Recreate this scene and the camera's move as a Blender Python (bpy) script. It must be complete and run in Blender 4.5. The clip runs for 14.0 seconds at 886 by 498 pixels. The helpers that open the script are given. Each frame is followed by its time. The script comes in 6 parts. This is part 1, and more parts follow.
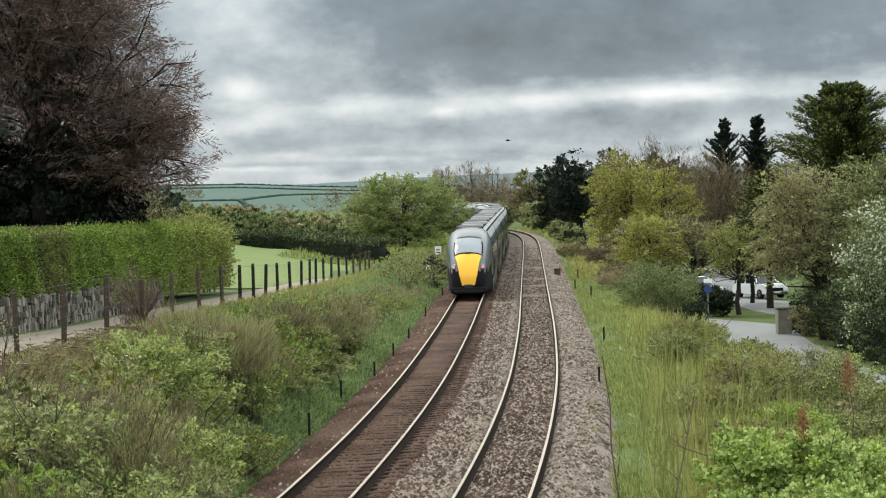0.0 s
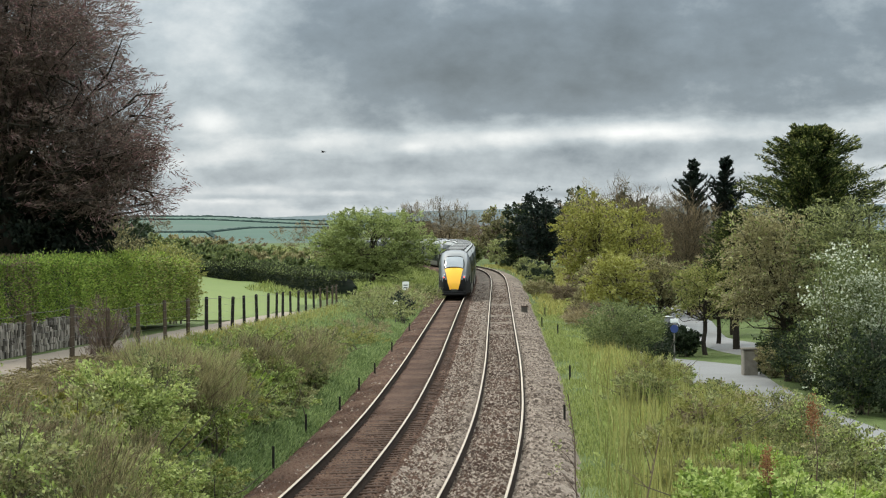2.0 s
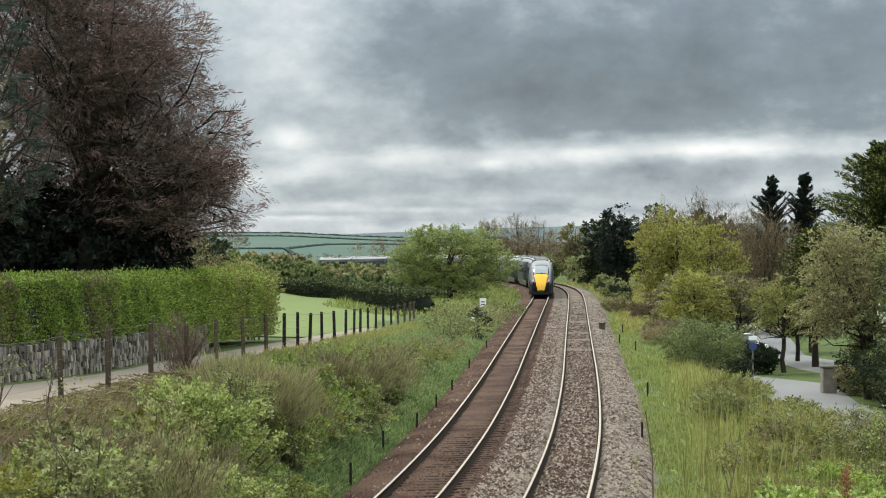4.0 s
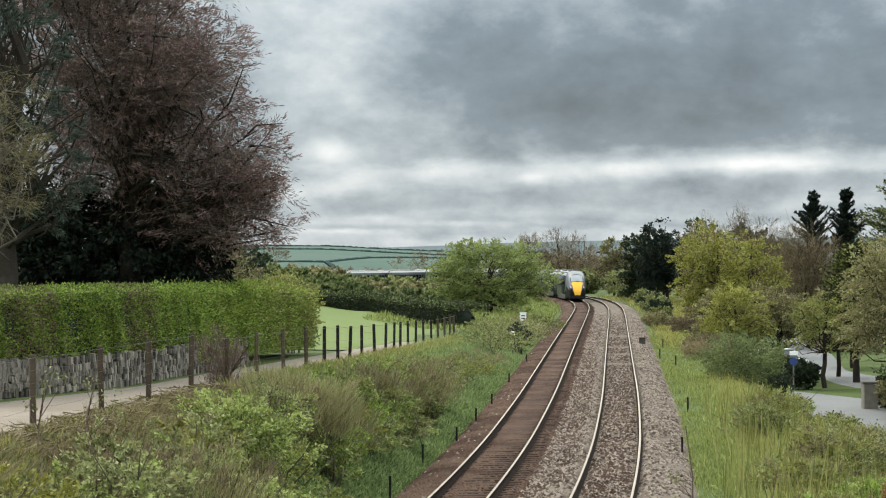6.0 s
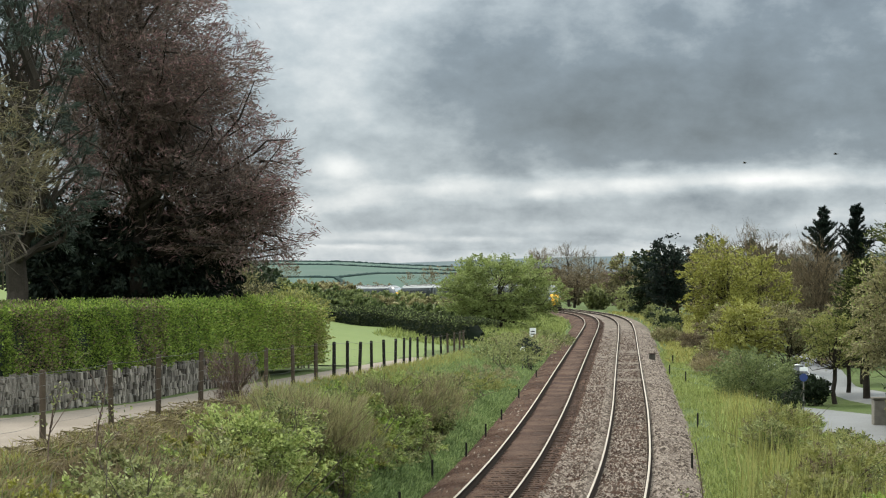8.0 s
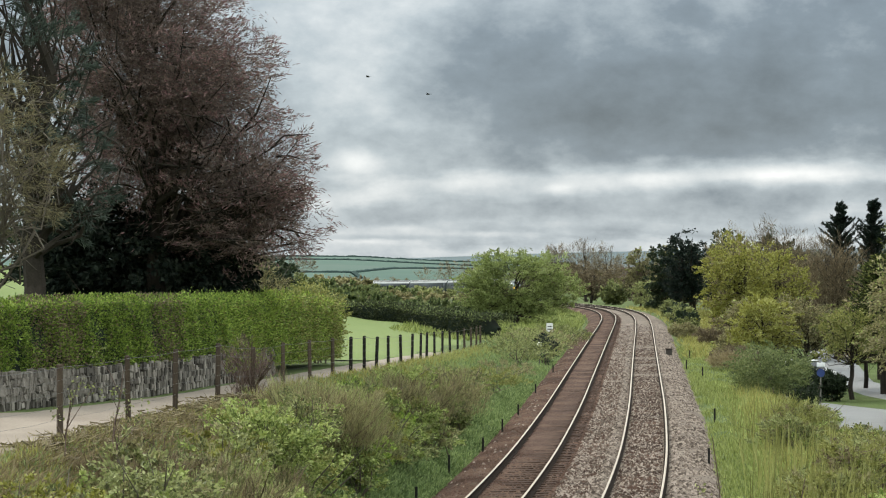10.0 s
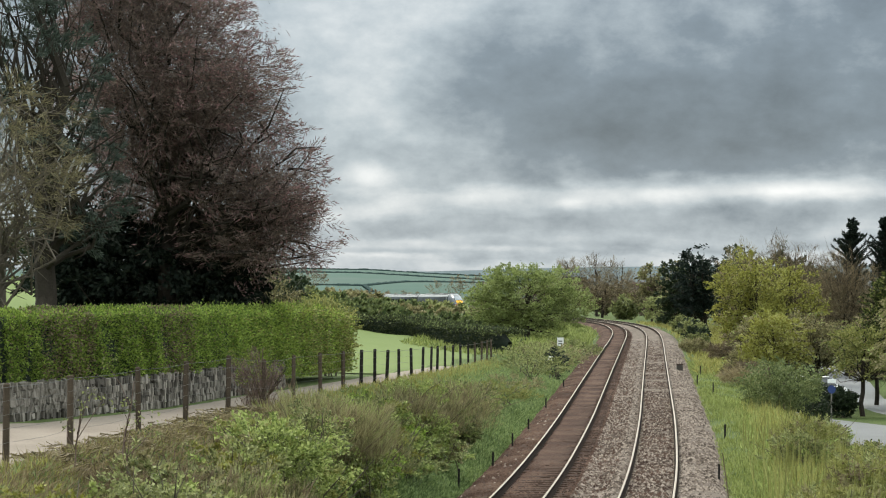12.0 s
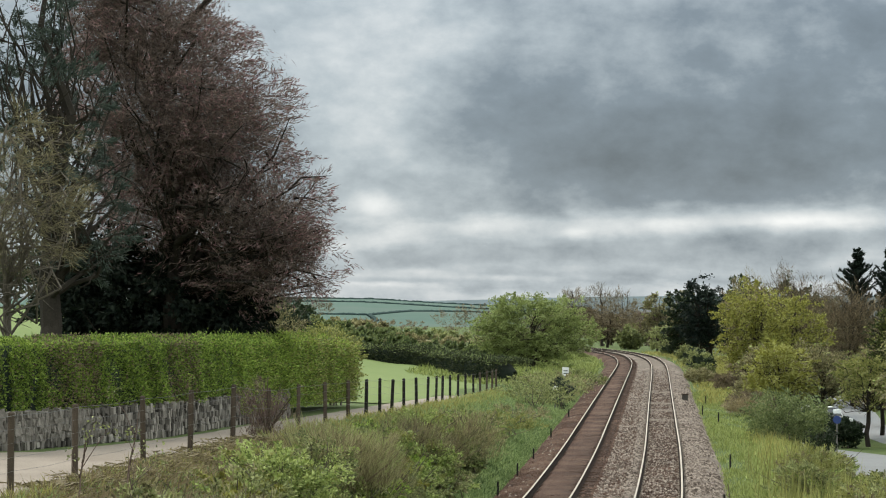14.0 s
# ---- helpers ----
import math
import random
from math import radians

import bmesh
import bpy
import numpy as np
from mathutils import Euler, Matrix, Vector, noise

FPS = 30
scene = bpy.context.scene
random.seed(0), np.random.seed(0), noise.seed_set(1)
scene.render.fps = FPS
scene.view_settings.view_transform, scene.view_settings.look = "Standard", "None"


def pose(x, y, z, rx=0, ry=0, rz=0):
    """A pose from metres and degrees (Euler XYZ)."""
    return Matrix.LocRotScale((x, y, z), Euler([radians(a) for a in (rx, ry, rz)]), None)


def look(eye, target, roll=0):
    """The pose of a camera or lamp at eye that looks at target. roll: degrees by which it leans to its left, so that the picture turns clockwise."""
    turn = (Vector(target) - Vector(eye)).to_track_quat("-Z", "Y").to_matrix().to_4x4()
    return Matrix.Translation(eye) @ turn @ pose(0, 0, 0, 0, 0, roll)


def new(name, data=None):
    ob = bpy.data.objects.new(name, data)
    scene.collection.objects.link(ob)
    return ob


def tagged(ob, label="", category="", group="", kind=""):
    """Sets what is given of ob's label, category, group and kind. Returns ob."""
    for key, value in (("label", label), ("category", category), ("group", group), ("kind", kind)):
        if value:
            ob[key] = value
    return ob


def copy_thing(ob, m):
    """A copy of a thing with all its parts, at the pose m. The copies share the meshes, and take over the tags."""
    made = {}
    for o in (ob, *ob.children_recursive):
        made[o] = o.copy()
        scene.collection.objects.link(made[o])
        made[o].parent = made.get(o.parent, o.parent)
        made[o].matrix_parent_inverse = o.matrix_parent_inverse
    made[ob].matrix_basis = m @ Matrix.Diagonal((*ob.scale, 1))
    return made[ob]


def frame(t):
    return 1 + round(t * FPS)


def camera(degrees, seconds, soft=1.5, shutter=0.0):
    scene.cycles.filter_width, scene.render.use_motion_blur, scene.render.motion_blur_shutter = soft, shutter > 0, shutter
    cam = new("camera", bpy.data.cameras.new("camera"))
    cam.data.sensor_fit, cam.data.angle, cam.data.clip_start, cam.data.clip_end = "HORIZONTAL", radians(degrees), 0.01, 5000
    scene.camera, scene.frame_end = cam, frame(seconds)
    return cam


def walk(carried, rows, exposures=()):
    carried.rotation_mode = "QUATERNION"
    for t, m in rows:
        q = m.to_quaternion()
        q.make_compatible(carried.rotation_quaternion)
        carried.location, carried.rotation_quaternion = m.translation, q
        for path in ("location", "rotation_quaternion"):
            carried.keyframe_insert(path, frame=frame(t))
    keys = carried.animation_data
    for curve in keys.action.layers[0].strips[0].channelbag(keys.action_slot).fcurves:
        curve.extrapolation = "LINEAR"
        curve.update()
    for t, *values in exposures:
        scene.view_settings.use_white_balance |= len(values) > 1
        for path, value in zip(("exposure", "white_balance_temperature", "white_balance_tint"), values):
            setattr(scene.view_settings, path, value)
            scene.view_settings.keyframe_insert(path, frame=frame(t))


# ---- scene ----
# camera: it stands on a road bridge over the line and only turns
LENS = 21.5
EYE = 6.2
cam = camera(LENS, 14.0, 1.1)
TURNS = [
    (0.0, 88.361, 1.361, -2.230),
    (0.5, 88.398, 1.072, -2.961),
    (1.0, 88.627, 0.758, -3.372),
    (1.5, 88.924, 0.523, -3.372),
    (2.0, 89.226, 0.361, -2.999),
    (2.5, 89.417, 0.286, -2.479),
    (3.0, 89.506, 0.270, -1.964),
    (3.5, 89.567, 0.294, -1.511),
    (4.0, 89.648, 0.308, -1.097),
    (4.2, 89.686, 0.245, -0.895),
    (6.3, 90.047, 0.044, -0.044),
    (6.5, 90.090, -0.032, -0.052),
    (7.0, 90.197, -0.008, -0.065),
    (7.5, 90.305, -0.000, 0.000),
    (8.0, 90.370, 0.049, 0.133),
    (10.5, 90.233, -0.068, 0.632),
    (11.0, 90.337, -0.168, 0.720),
    (11.5, 90.459, -0.293, 0.788),
    (12.0, 90.584, -0.389, 0.821),
    (12.5, 90.737, -0.456, 0.840),
    (13.0, 90.920, -0.533, 0.861),
    (13.5, 91.135, -0.512, 0.901),
    (14.0, 91.305, -0.492, 0.949),
]
walk(cam, [(t, pose(0, 0, EYE, a, b, c)) for t, a, b, c in TURNS], [(0.0, 0.0), (10.5, 0.0), (12.5, -0.07), (14.0, -0.12)])

# ---- world and light: a broken overcast, soft light from high up ahead
scene.view_settings.exposure = 0.0
world = bpy.data.worlds.new("overcast")
scene.world = world
world.use_nodes = True
wt = world.node_tree
wt.nodes.clear()


def wn(kind, **kw):
    n = wt.nodes.new(kind)
    for k, v in kw.items():
        n.inputs[k].default_value = v
    return n


def wmath(op, a, b=None, clamp=False):
    n = wt.nodes.new("ShaderNodeMath")
    n.operation, n.use_clamp = op, clamp
    for i, v in enumerate((a, b)):
        if v is None:
            continue
        if isinstance(v, (int, float)):
            n.inputs[i].default_value = v
        else:
            wt.links.new(v, n.inputs[i])
    return n.outputs[0]


def wramp(fac, stops):
    n = wt.nodes.new("ShaderNodeValToRGB")
    e = n.color_ramp.elements
    while len(e) < len(stops):
        e.new(0.5)
    for el, (p, v) in zip(e, stops):
        el.position, el.color = p, (v, v, v, 1)
    wt.links.new(fac, n.inputs[0])
    return n.outputs[0]


def build_sky():
    co = wt.nodes.new("ShaderNodeTexCoord")
    sep = wt.nodes.new("ShaderNodeSeparateXYZ")
    wt.links.new(co.outputs["Generated"], sep.inputs[0])
    x, y, z = sep.outputs
    az = wmath("MULTIPLY", wmath("ARCTAN2", x, y), 57.2958)      # degrees right of ahead
    el = wmath("MULTIPLY", wmath("ARCSINE", z), 57.2958)         # degrees above level

    def cloud(sx, sy, scale, detail, rough, off):
        comb = wt.nodes.new("ShaderNodeCombineXYZ")
        wt.links.new(wmath("MULTIPLY", az, sx), comb.inputs[0])
        wt.links.new(wmath("MULTIPLY", el, sy), comb.inputs[1])
        comb.inputs[2].default_value = off
        n = wn("ShaderNodeTexNoise", Scale=scale, Detail=detail, Roughness=rough)
        wt.links.new(comb.outputs[0], n.inputs["Vector"])
        return n.outputs["Fac"]

    soft = cloud(0.26, 0.5, 1.0, 6.0, 0.55, 3.1)
    streak = cloud(0.38, 1.2, 1.0, 5.0, 0.55, 8.4)
    wisp = cloud(0.75, 1.1, 1.0, 5.0, 0.6, 1.7)
    # rows of cloud: how bright the cloud is at each height above the horizon
    warped = wmath("ADD", el, wmath("MULTIPLY", wmath("SUBTRACT", streak, 0.5), 1.1))
    warped = wmath("ADD", warped, wmath("MULTIPLY", az, -0.035))
    rows = wramp(wmath("DIVIDE", warped, 10.0, True), [
        (0.0, 0.62), (0.03, 0.70), (0.05, 0.52), (0.075, 0.60), (0.10, 0.50), (0.14, 0.50),
        (0.165, 0.62), (0.192, 0.60), (0.225, 0.42), (0.32, 0.315), (0.45, 0.335), (0.62, 0.46), (1.0, 0.52)])

    def blob(a0, e0, ra, re, amount):
        da = wmath("DIVIDE", wmath("SUBTRACT", az, a0), ra)
        de = wmath("DIVIDE", wmath("SUBTRACT", el, e0), re)
        r2 = wmath("ADD", wmath("MULTIPLY", da, da), wmath("MULTIPLY", de, de))
        return wmath("MULTIPLY", wmath("EXPONENT", wmath("MULTIPLY", r2, -1.0)), amount)

    v = wmath("ADD", rows, wmath("MULTIPLY", wmath("SUBTRACT", soft, 0.5), 0.5))
    v = wmath("ADD", v, wmath("MULTIPLY", wmath("SUBTRACT", wisp, 0.5), 0.42))
    for b in ((-2.7, 2.35, 0.7, 0.35, 0.26), (-2.7, 3.7, 1.6, 1.6, 0.30), (-3.6, 5.6, 2.4, 1.4, 0.12), (8.0, 2.05, 1.4, 0.2, 0.2), (4.6, 1.95, 0.9, 0.16, 0.16), (0.1, 1.85, 1.0, 0.2, 0.14), (0.0, 0.62, 3.0, 0.08, 0.12), (6.6, 2.0, 3.0, 0.22, 0.16), (0.2, 3.0, 1.2, 0.9, 0.08), (4.5, 3.4, 3.0, 0.9, -0.06),
              (2.25, 1.72, 0.4, 0.16, 0.22), (-1.6, 0.75, 0.9, 0.09, 0.16), (-2.6, 0.45, 2.4, 0.07, 0.14), (9.2, 4.9, 0.9, 0.7, 0.13), (-5.0, 6.0, 4.5, 3.0, 0.12), (1.0, 7.0, 5.0, 1.5, 0.05), (4.5, 4.3, 3.5, 1.2, -0.08), (8.5, 5.8, 3.0, 1.8, -0.09), (6.5, 4.4, 3.0, 1.4, -0.04)):
        v = wmath("ADD", v, blob(*b))
    # the same deck goes on overhead and all round
    high = wramp(wmath("DIVIDE", el, 90.0, True), [(0.0, 0.0), (0.08, 0.0), (0.22, 1.0), (1.0, 1.0)])
    deck = wmath("ADD", 0.62, wmath("MULTIPLY", wmath("SUBTRACT", cloud(0.03, 0.05, 1.0, 4.0, 0.5, 5.0), 0.5), 0.5))
    mix = wt.nodes.new("ShaderNodeMix")
    wt.links.new(high, mix.inputs["Factor"])
    wt.links.new(v, mix.inputs["A"])
    wt.links.new(deck, mix.inputs["B"])
    tone = wt.nodes.new("ShaderNodeValToRGB")
    e = tone.color_ramp.elements
    e.new(0.5)
    e.new(0.75)
    for el_, (p, c) in zip(e, ((0.0, (0.09, 0.112, 0.132)), (0.36, (0.215, 0.266, 0.312)), (0.58, (0.46, 0.525, 0.565)), (0.95, (0.96, 0.98, 0.97)))):
        el_.position, el_.color = p, (*c, 1)
    wt.links.new(mix.outputs["Result"], tone.inputs[0])
    # a little of the clear sky's own light under the cloud
    sky = wt.nodes.new("ShaderNodeTexSky")
    sky.sky_type, sky.sun_disc = "NISHITA", False
    sky.sun_elevation, sky.sun_rotation = radians(48), radians(-35)
    bg1, bg2 = wn("ShaderNodeBackground"), wn("ShaderNodeBackground", Strength=0.01)
    warm = wt.nodes.new("ShaderNodeMix")
    warm.data_type, warm.blend_type = "RGBA", "MULTIPLY"
    warm.inputs[7].default_value = (1.0, 0.965, 0.89, 1)
    wt.links.new(high, warm.inputs[0])
    wt.links.new(tone.outputs[0], warm.inputs[6])
    wt.links.new(warm.outputs[2], bg1.inputs[0])
    # an overcast sky is brightest overhead
    wt.links.new(wmath("ADD", SKY_CLOUD, wmath("MULTIPLY", high, SKY_OVERHEAD)), bg1.inputs[1])
    wt.links.new(sky.outputs[0], bg2.inputs[0])
    add, out = wt.nodes.new("ShaderNodeAddShader"), wt.nodes.new("ShaderNodeOutputWorld")
    wt.links.new(bg1.outputs[0], add.inputs[0])
    wt.links.new(bg2.outputs[0], add.inputs[1])
    wt.links.new(add.outputs[0], out.inputs[0])


SKY_CLOUD, SKY_OVERHEAD = 1.0, 2.6
build_sky()
sun = new("sun", bpy.data.lights.new("sun", "SUN"))
sun.data.energy, sun.data.angle, sun.data.color = 2.7, radians(14), (1.0, 0.93, 0.80)
sun.matrix_world = look((0, 0, 0), (0.57 * 0.67 * 1, -0.82 * 0.67, -0.74))

# ---- materials


def material(name, colours, rough=0.8, scale=4.0, fine=40.0, bump=0.3, metal=0.0, island=0.0, spread=0.25, coat=0.0, dist=0.02, alpha_gloss=None):
    """Base colour from two scales of noise between the given colours, with fine relief. island: brightness change from piece to piece."""
    m = bpy.data.materials.new(name)
    m.use_nodes = True
    nt = m.node_tree
    bsdf = nt.nodes["Principled BSDF"]
    bsdf.inputs["Roughness"].default_value, bsdf.inputs["Metallic"].default_value = rough, metal
    bsdf.inputs["Coat Weight"].default_value = coat
    bsdf.inputs["Specular IOR Level"].default_value = 0.12 if rough >= 0.85 else (0.25 if island else 0.5)
    co = nt.nodes.new("ShaderNodeTexCoord")

    def tex(s, d):
        n = nt.nodes.new("ShaderNodeTexNoise")
        n.inputs["Scale"].default_value, n.inputs["Detail"].default_value = s, d
        nt.links.new(co.outputs["Object"], n.inputs["Vector"])
        return n

    def calc(op, a, b):
        n = nt.nodes.new("ShaderNodeMath")
        n.operation = op
        for i, v in enumerate((a, b)):
            if isinstance(v, (int, float)):
                n.inputs[i].default_value = v
            else:
                nt.links.new(v, n.inputs[i])
        return n.outputs[0]

    big, small = tex(scale, 4), tex(fine, 3)
    fac = calc("ADD", calc("MULTIPLY", big.outputs["Fac"], 0.6), calc("MULTIPLY", small.outputs["Fac"], 0.4))
    if island:
        g = nt.nodes.new("ShaderNodeNewGeometry")
        fac = calc("ADD", calc("MULTIPLY", fac, 1 - island), calc("MULTIPLY", g.outputs["Random Per Island"], island))
    info = nt.nodes.new("ShaderNodeObjectInfo")
    fac = calc("ADD", fac, calc("MULTIPLY", calc("SUBTRACT", info.outputs["Random"], 0.5), 0.15))
    ramp = nt.nodes.new("ShaderNodeValToRGB")
    e = ramp.color_ramp.elements
    while len(e) < len(colours):
        e.new(0.5)
    for i, (el_, c) in enumerate(zip(e, colours)):
        el_.position = 0.5 - spread + 2 * spread * i / max(1, len(colours) - 1)
        el_.color = (*c, 1)
    nt.links.new(fac, ramp.inputs[0])
    nt.links.new(ramp.outputs[0], bsdf.inputs["Base Color"])
    if bump:
        b = nt.nodes.new("ShaderNodeBump")
        b.inputs["Strength"].default_value, b.inputs["Distance"].default_value = bump, dist
        nt.links.new(small.outputs["Fac"], b.inputs["Height"])
        nt.links.new(b.outputs[0], bsdf.inputs["Normal"])
    return m


def leafy(name, *colours, rough=0.6, thin=0.35):
    """Leaves and twigs: a little light comes through them."""
    m = material(name, colours, rough, 1.3, 9.0, 0.0, island=0.42, spread=0.21)
    nt = m.node_tree
    bsdf, out = nt.nodes["Principled BSDF"], nt.nodes["Material Output"]
    tr, mix = nt.nodes.new("ShaderNodeBsdfTranslucent"), nt.nodes.new("ShaderNodeMixShader")
    mix.inputs[0].default_value = thin
    nt.links.new(bsdf.inputs["Base Color"].links[0].from_socket, tr.inputs["Color"])
    nt.links.new(bsdf.outputs[0], mix.inputs[1])
    nt.links.new(tr.outputs[0], mix.inputs[2])
    nt.links.new(mix.outputs[0], out.inputs["Surface"])
    return m


M = {}
M["grass"] = material("grass", ((0.03, 0.042, 0.016), (0.068, 0.096, 0.03), (0.11, 0.14, 0.05)), 0.9, 0.35, 7.0, 0.8, dist=0.08)
M["meadow"] = material("meadow", ((0.10, 0.14, 0.042), (0.145, 0.185, 0.066)), 0.9, 0.05, 3.0, 0.3)
M["soil"] = material("soil", ((0.045, 0.05, 0.022), (0.08, 0.09, 0.03), (0.10, 0.12, 0.04)), 0.95, 0.5, 8.0, 0.8, dist=0.08)
M["ballast"] = material("ballast", ((0.062, 0.049, 0.04), (0.142, 0.115, 0.096), (0.25, 0.213, 0.185)), 0.95, 0.35, 14.0, 0.6, dist=0.06, spread=0.18)
M["rust"] = material("rusty_ballast", ((0.022, 0.012, 0.0085), (0.061, 0.0355, 0.0255), (0.122, 0.079, 0.0595)), 0.95, 0.35, 14.0, 1.0, dist=0.07, spread=0.17)
M["stone"] = material("ballast_stone", ((0.035, 0.026, 0.02), (0.115, 0.091, 0.075), (0.25, 0.21, 0.18)), 0.95, 2.0, 20.0, 0.3, island=0.8, spread=0.36)
# rust taken near black: the shadow along each rail is in this colour
M["rail_side_shaded"] = material("rail_side_shaded", ((0.010, 0.006, 0.004), (0.026, 0.016, 0.011)), 1.0, 2.0, 30.0, 0.4)
M["rail_top"] = material("rail_top", ((0.26, 0.215, 0.165), (0.40, 0.34, 0.27)), 0.5, 1.0, 20.0, 0.0, metal=0.3)
M["sleeper_steel"] = material("steel_sleeper", ((0.032, 0.019, 0.0135), (0.068, 0.043, 0.032)), 0.9, 2.0, 25.0, 0.4)
M["sleeper_wood"] = material("weathered_sleeper", ((0.11, 0.085, 0.068), (0.2, 0.165, 0.135)), 0.9, 2.0, 30.0, 0.5)
M["asphalt"] = material("asphalt", ((0.13, 0.135, 0.14), (0.18, 0.185, 0.19)), 0.8, 0.5, 40.0, 0.3)
M["lane"] = material("lane_gravel", ((0.175, 0.146, 0.12), (0.29, 0.25, 0.212)), 0.95, 0.5, 12.0, 0.6, dist=0.03)
M["pale_sleeper"] = material("pale_sleeper", ((0.13, 0.108, 0.09), (0.24, 0.205, 0.175)), 0.9, 2.0, 25.0, 0.4)
M["post"] = material("weathered_post", ((0.04, 0.031, 0.023), (0.095, 0.073, 0.053)), 0.9, 3.0, 40.0, 0.5)
M["post_dark"] = material("creosoted_post", ((0.012, 0.012, 0.011), (0.028, 0.026, 0.023)), 0.85, 3.0, 40.0, 0.5)
M["wire"] = material("galvanised_wire", ((0.06, 0.058, 0.055), (0.10, 0.098, 0.095)), 0.6, 3.0, 30.0, 0.0, metal=0.4)
M["slate"] = material("wall_stone", ((0.055, 0.05, 0.043), (0.155, 0.141, 0.122), (0.32, 0.293, 0.255)), 0.95, 3.0, 25.0, 0.6, island=0.5)
M["mortar"] = material("wall_core", ((0.035, 0.033, 0.03), (0.06, 0.056, 0.05)), 0.95, 2.0, 20.0, 0.4)
M["bark"] = material("bark", ((0.018, 0.015, 0.012), (0.05, 0.042, 0.034)), 0.95, 2.0, 18.0, 0.8)
M["bark_grey"] = material("bark_grey", ((0.07, 0.06, 0.048), (0.14, 0.12, 0.095)), 0.95, 2.0, 18.0, 0.6)
M["beech"] = leafy("copper_beech_leaf", (0.058, 0.042, 0.034), (0.135, 0.099, 0.083), (0.235, 0.178, 0.15))
M["beech_tip"] = leafy("copper_beech_tip", (0.16, 0.085, 0.085), (0.29, 0.165, 0.165), (0.42, 0.27, 0.265))
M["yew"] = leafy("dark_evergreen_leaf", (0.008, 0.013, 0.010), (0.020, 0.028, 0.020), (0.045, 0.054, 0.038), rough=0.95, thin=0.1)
M["pine"] = leafy("grey_pine_needle", (0.024, 0.034, 0.026), (0.054, 0.072, 0.058), (0.096, 0.120, 0.096))
M["hedge"] = leafy("hedge_leaf", (0.074, 0.118, 0.022), (0.20, 0.285, 0.048), (0.34, 0.44, 0.09))
M["hedge_dry"] = leafy("hedge_dry_leaf", (0.112, 0.132, 0.033), (0.235, 0.242, 0.072), (0.336, 0.330, 0.121))
M["willow"] = leafy("willow_leaf", (0.105, 0.135, 0.04), (0.225, 0.27, 0.088), (0.34, 0.395, 0.15))
M["bush"] = leafy("bush_leaf", (0.076, 0.088, 0.036), (0.198, 0.220, 0.084), (0.350, 0.370, 0.160))
M["bright"] = leafy("bright_leaf", (0.100, 0.136, 0.038), (0.255, 0.318, 0.086), (0.435, 0.490, 0.185))
M["olive"] = leafy("olive_twig", (0.095, 0.086, 0.043), (0.215, 0.198, 0.095), (0.360, 0.328, 0.175))
M["twig"] = leafy("bare_twig", (0.075, 0.058, 0.034), (0.16, 0.125, 0.075), (0.25, 0.20, 0.125))
M["twig_tan"] = leafy("tan_twig", (0.125, 0.101, 0.054), (0.228, 0.182, 0.097), (0.321, 0.273, 0.155))
M["twig_moss"] = leafy("mossy_twig", (0.085, 0.076, 0.04), (0.165, 0.146, 0.078), (0.26, 0.23, 0.135))
M["lush"] = leafy("lush_bramble_leaf", (0.12, 0.185, 0.04), (0.29, 0.385, 0.095), (0.50, 0.575, 0.22))
M["reed"] = leafy("reed_stem", (0.13, 0.135, 0.04), (0.235, 0.24, 0.075), (0.35, 0.345, 0.13))
M["twig_red"] = leafy("red_twig", (0.075, 0.05, 0.04), (0.15, 0.105, 0.085), (0.22, 0.16, 0.135))
M["yellow"] = leafy("yellow_leaf", (0.121, 0.120, 0.024), (0.252, 0.251, 0.048), (0.373, 0.378, 0.120))
M["blossom"] = leafy("white_blossom", (0.34, 0.38, 0.27), (0.50, 0.54, 0.42), (0.68, 0.70, 0.60))
M["thorn"] = leafy("hawthorn_leaf", (0.04, 0.06, 0.022), (0.115, 0.145, 0.055), (0.215, 0.25, 0.10))
M["ivy"] = leafy("dark_ivy_leaf", (0.010, 0.018, 0.010), (0.025, 0.04, 0.018), (0.05, 0.07, 0.032))
M["conifer"] = leafy("conifer_leaf", (0.012, 0.022, 0.008), (0.035, 0.055, 0.014), (0.09, 0.115, 0.028))
M["cypress"] = leafy("cypress_leaf", (0.006, 0.012, 0.009), (0.014, 0.024, 0.018), (0.03, 0.045, 0.032))
# field hedge leaf, its shade put into the very dark green
M["shade_hedge"] = leafy("shaded_hedge_leaf", (0.010, 0.016, 0.007), (0.024, 0.034, 0.012), (0.05, 0.06, 0.025))
M["dock"] = leafy("dock_seed_head", (0.13, 0.055, 0.025), (0.24, 0.11, 0.05), (0.32, 0.17, 0.085))
M["nettle"] = leafy("nettle_leaf", (0.075, 0.115, 0.040), (0.165, 0.225, 0.080), (0.28, 0.355, 0.145))
M["blade"] = leafy("grass_blade", (0.10, 0.127, 0.033), (0.20, 0.238, 0.066), (0.325, 0.36, 0.13))
M["blade_tan"] = leafy("dry_grass_blade", (0.187, 0.176, 0.050), (0.297, 0.286, 0.083), (0.396, 0.374, 0.132))
# distance: the blue of the haze is mixed into these colours
M["hazed_field"] = material("hazed_field", ((0.05, 0.088, 0.078), (0.064, 0.108, 0.088), (0.085, 0.115, 0.10)), 0.95, 0.004, 0.02, 0.0)
M["hazed_wood"] = material("hazed_wood", ((0.075, 0.10, 0.11), (0.10, 0.13, 0.14)), 0.95, 0.01, 0.05, 0.0)
M["hazed_hedge"] = material("far_hedgerow", ((0.03, 0.052, 0.05), (0.045, 0.07, 0.065)), 0.95, 0.02, 0.2, 0.0)
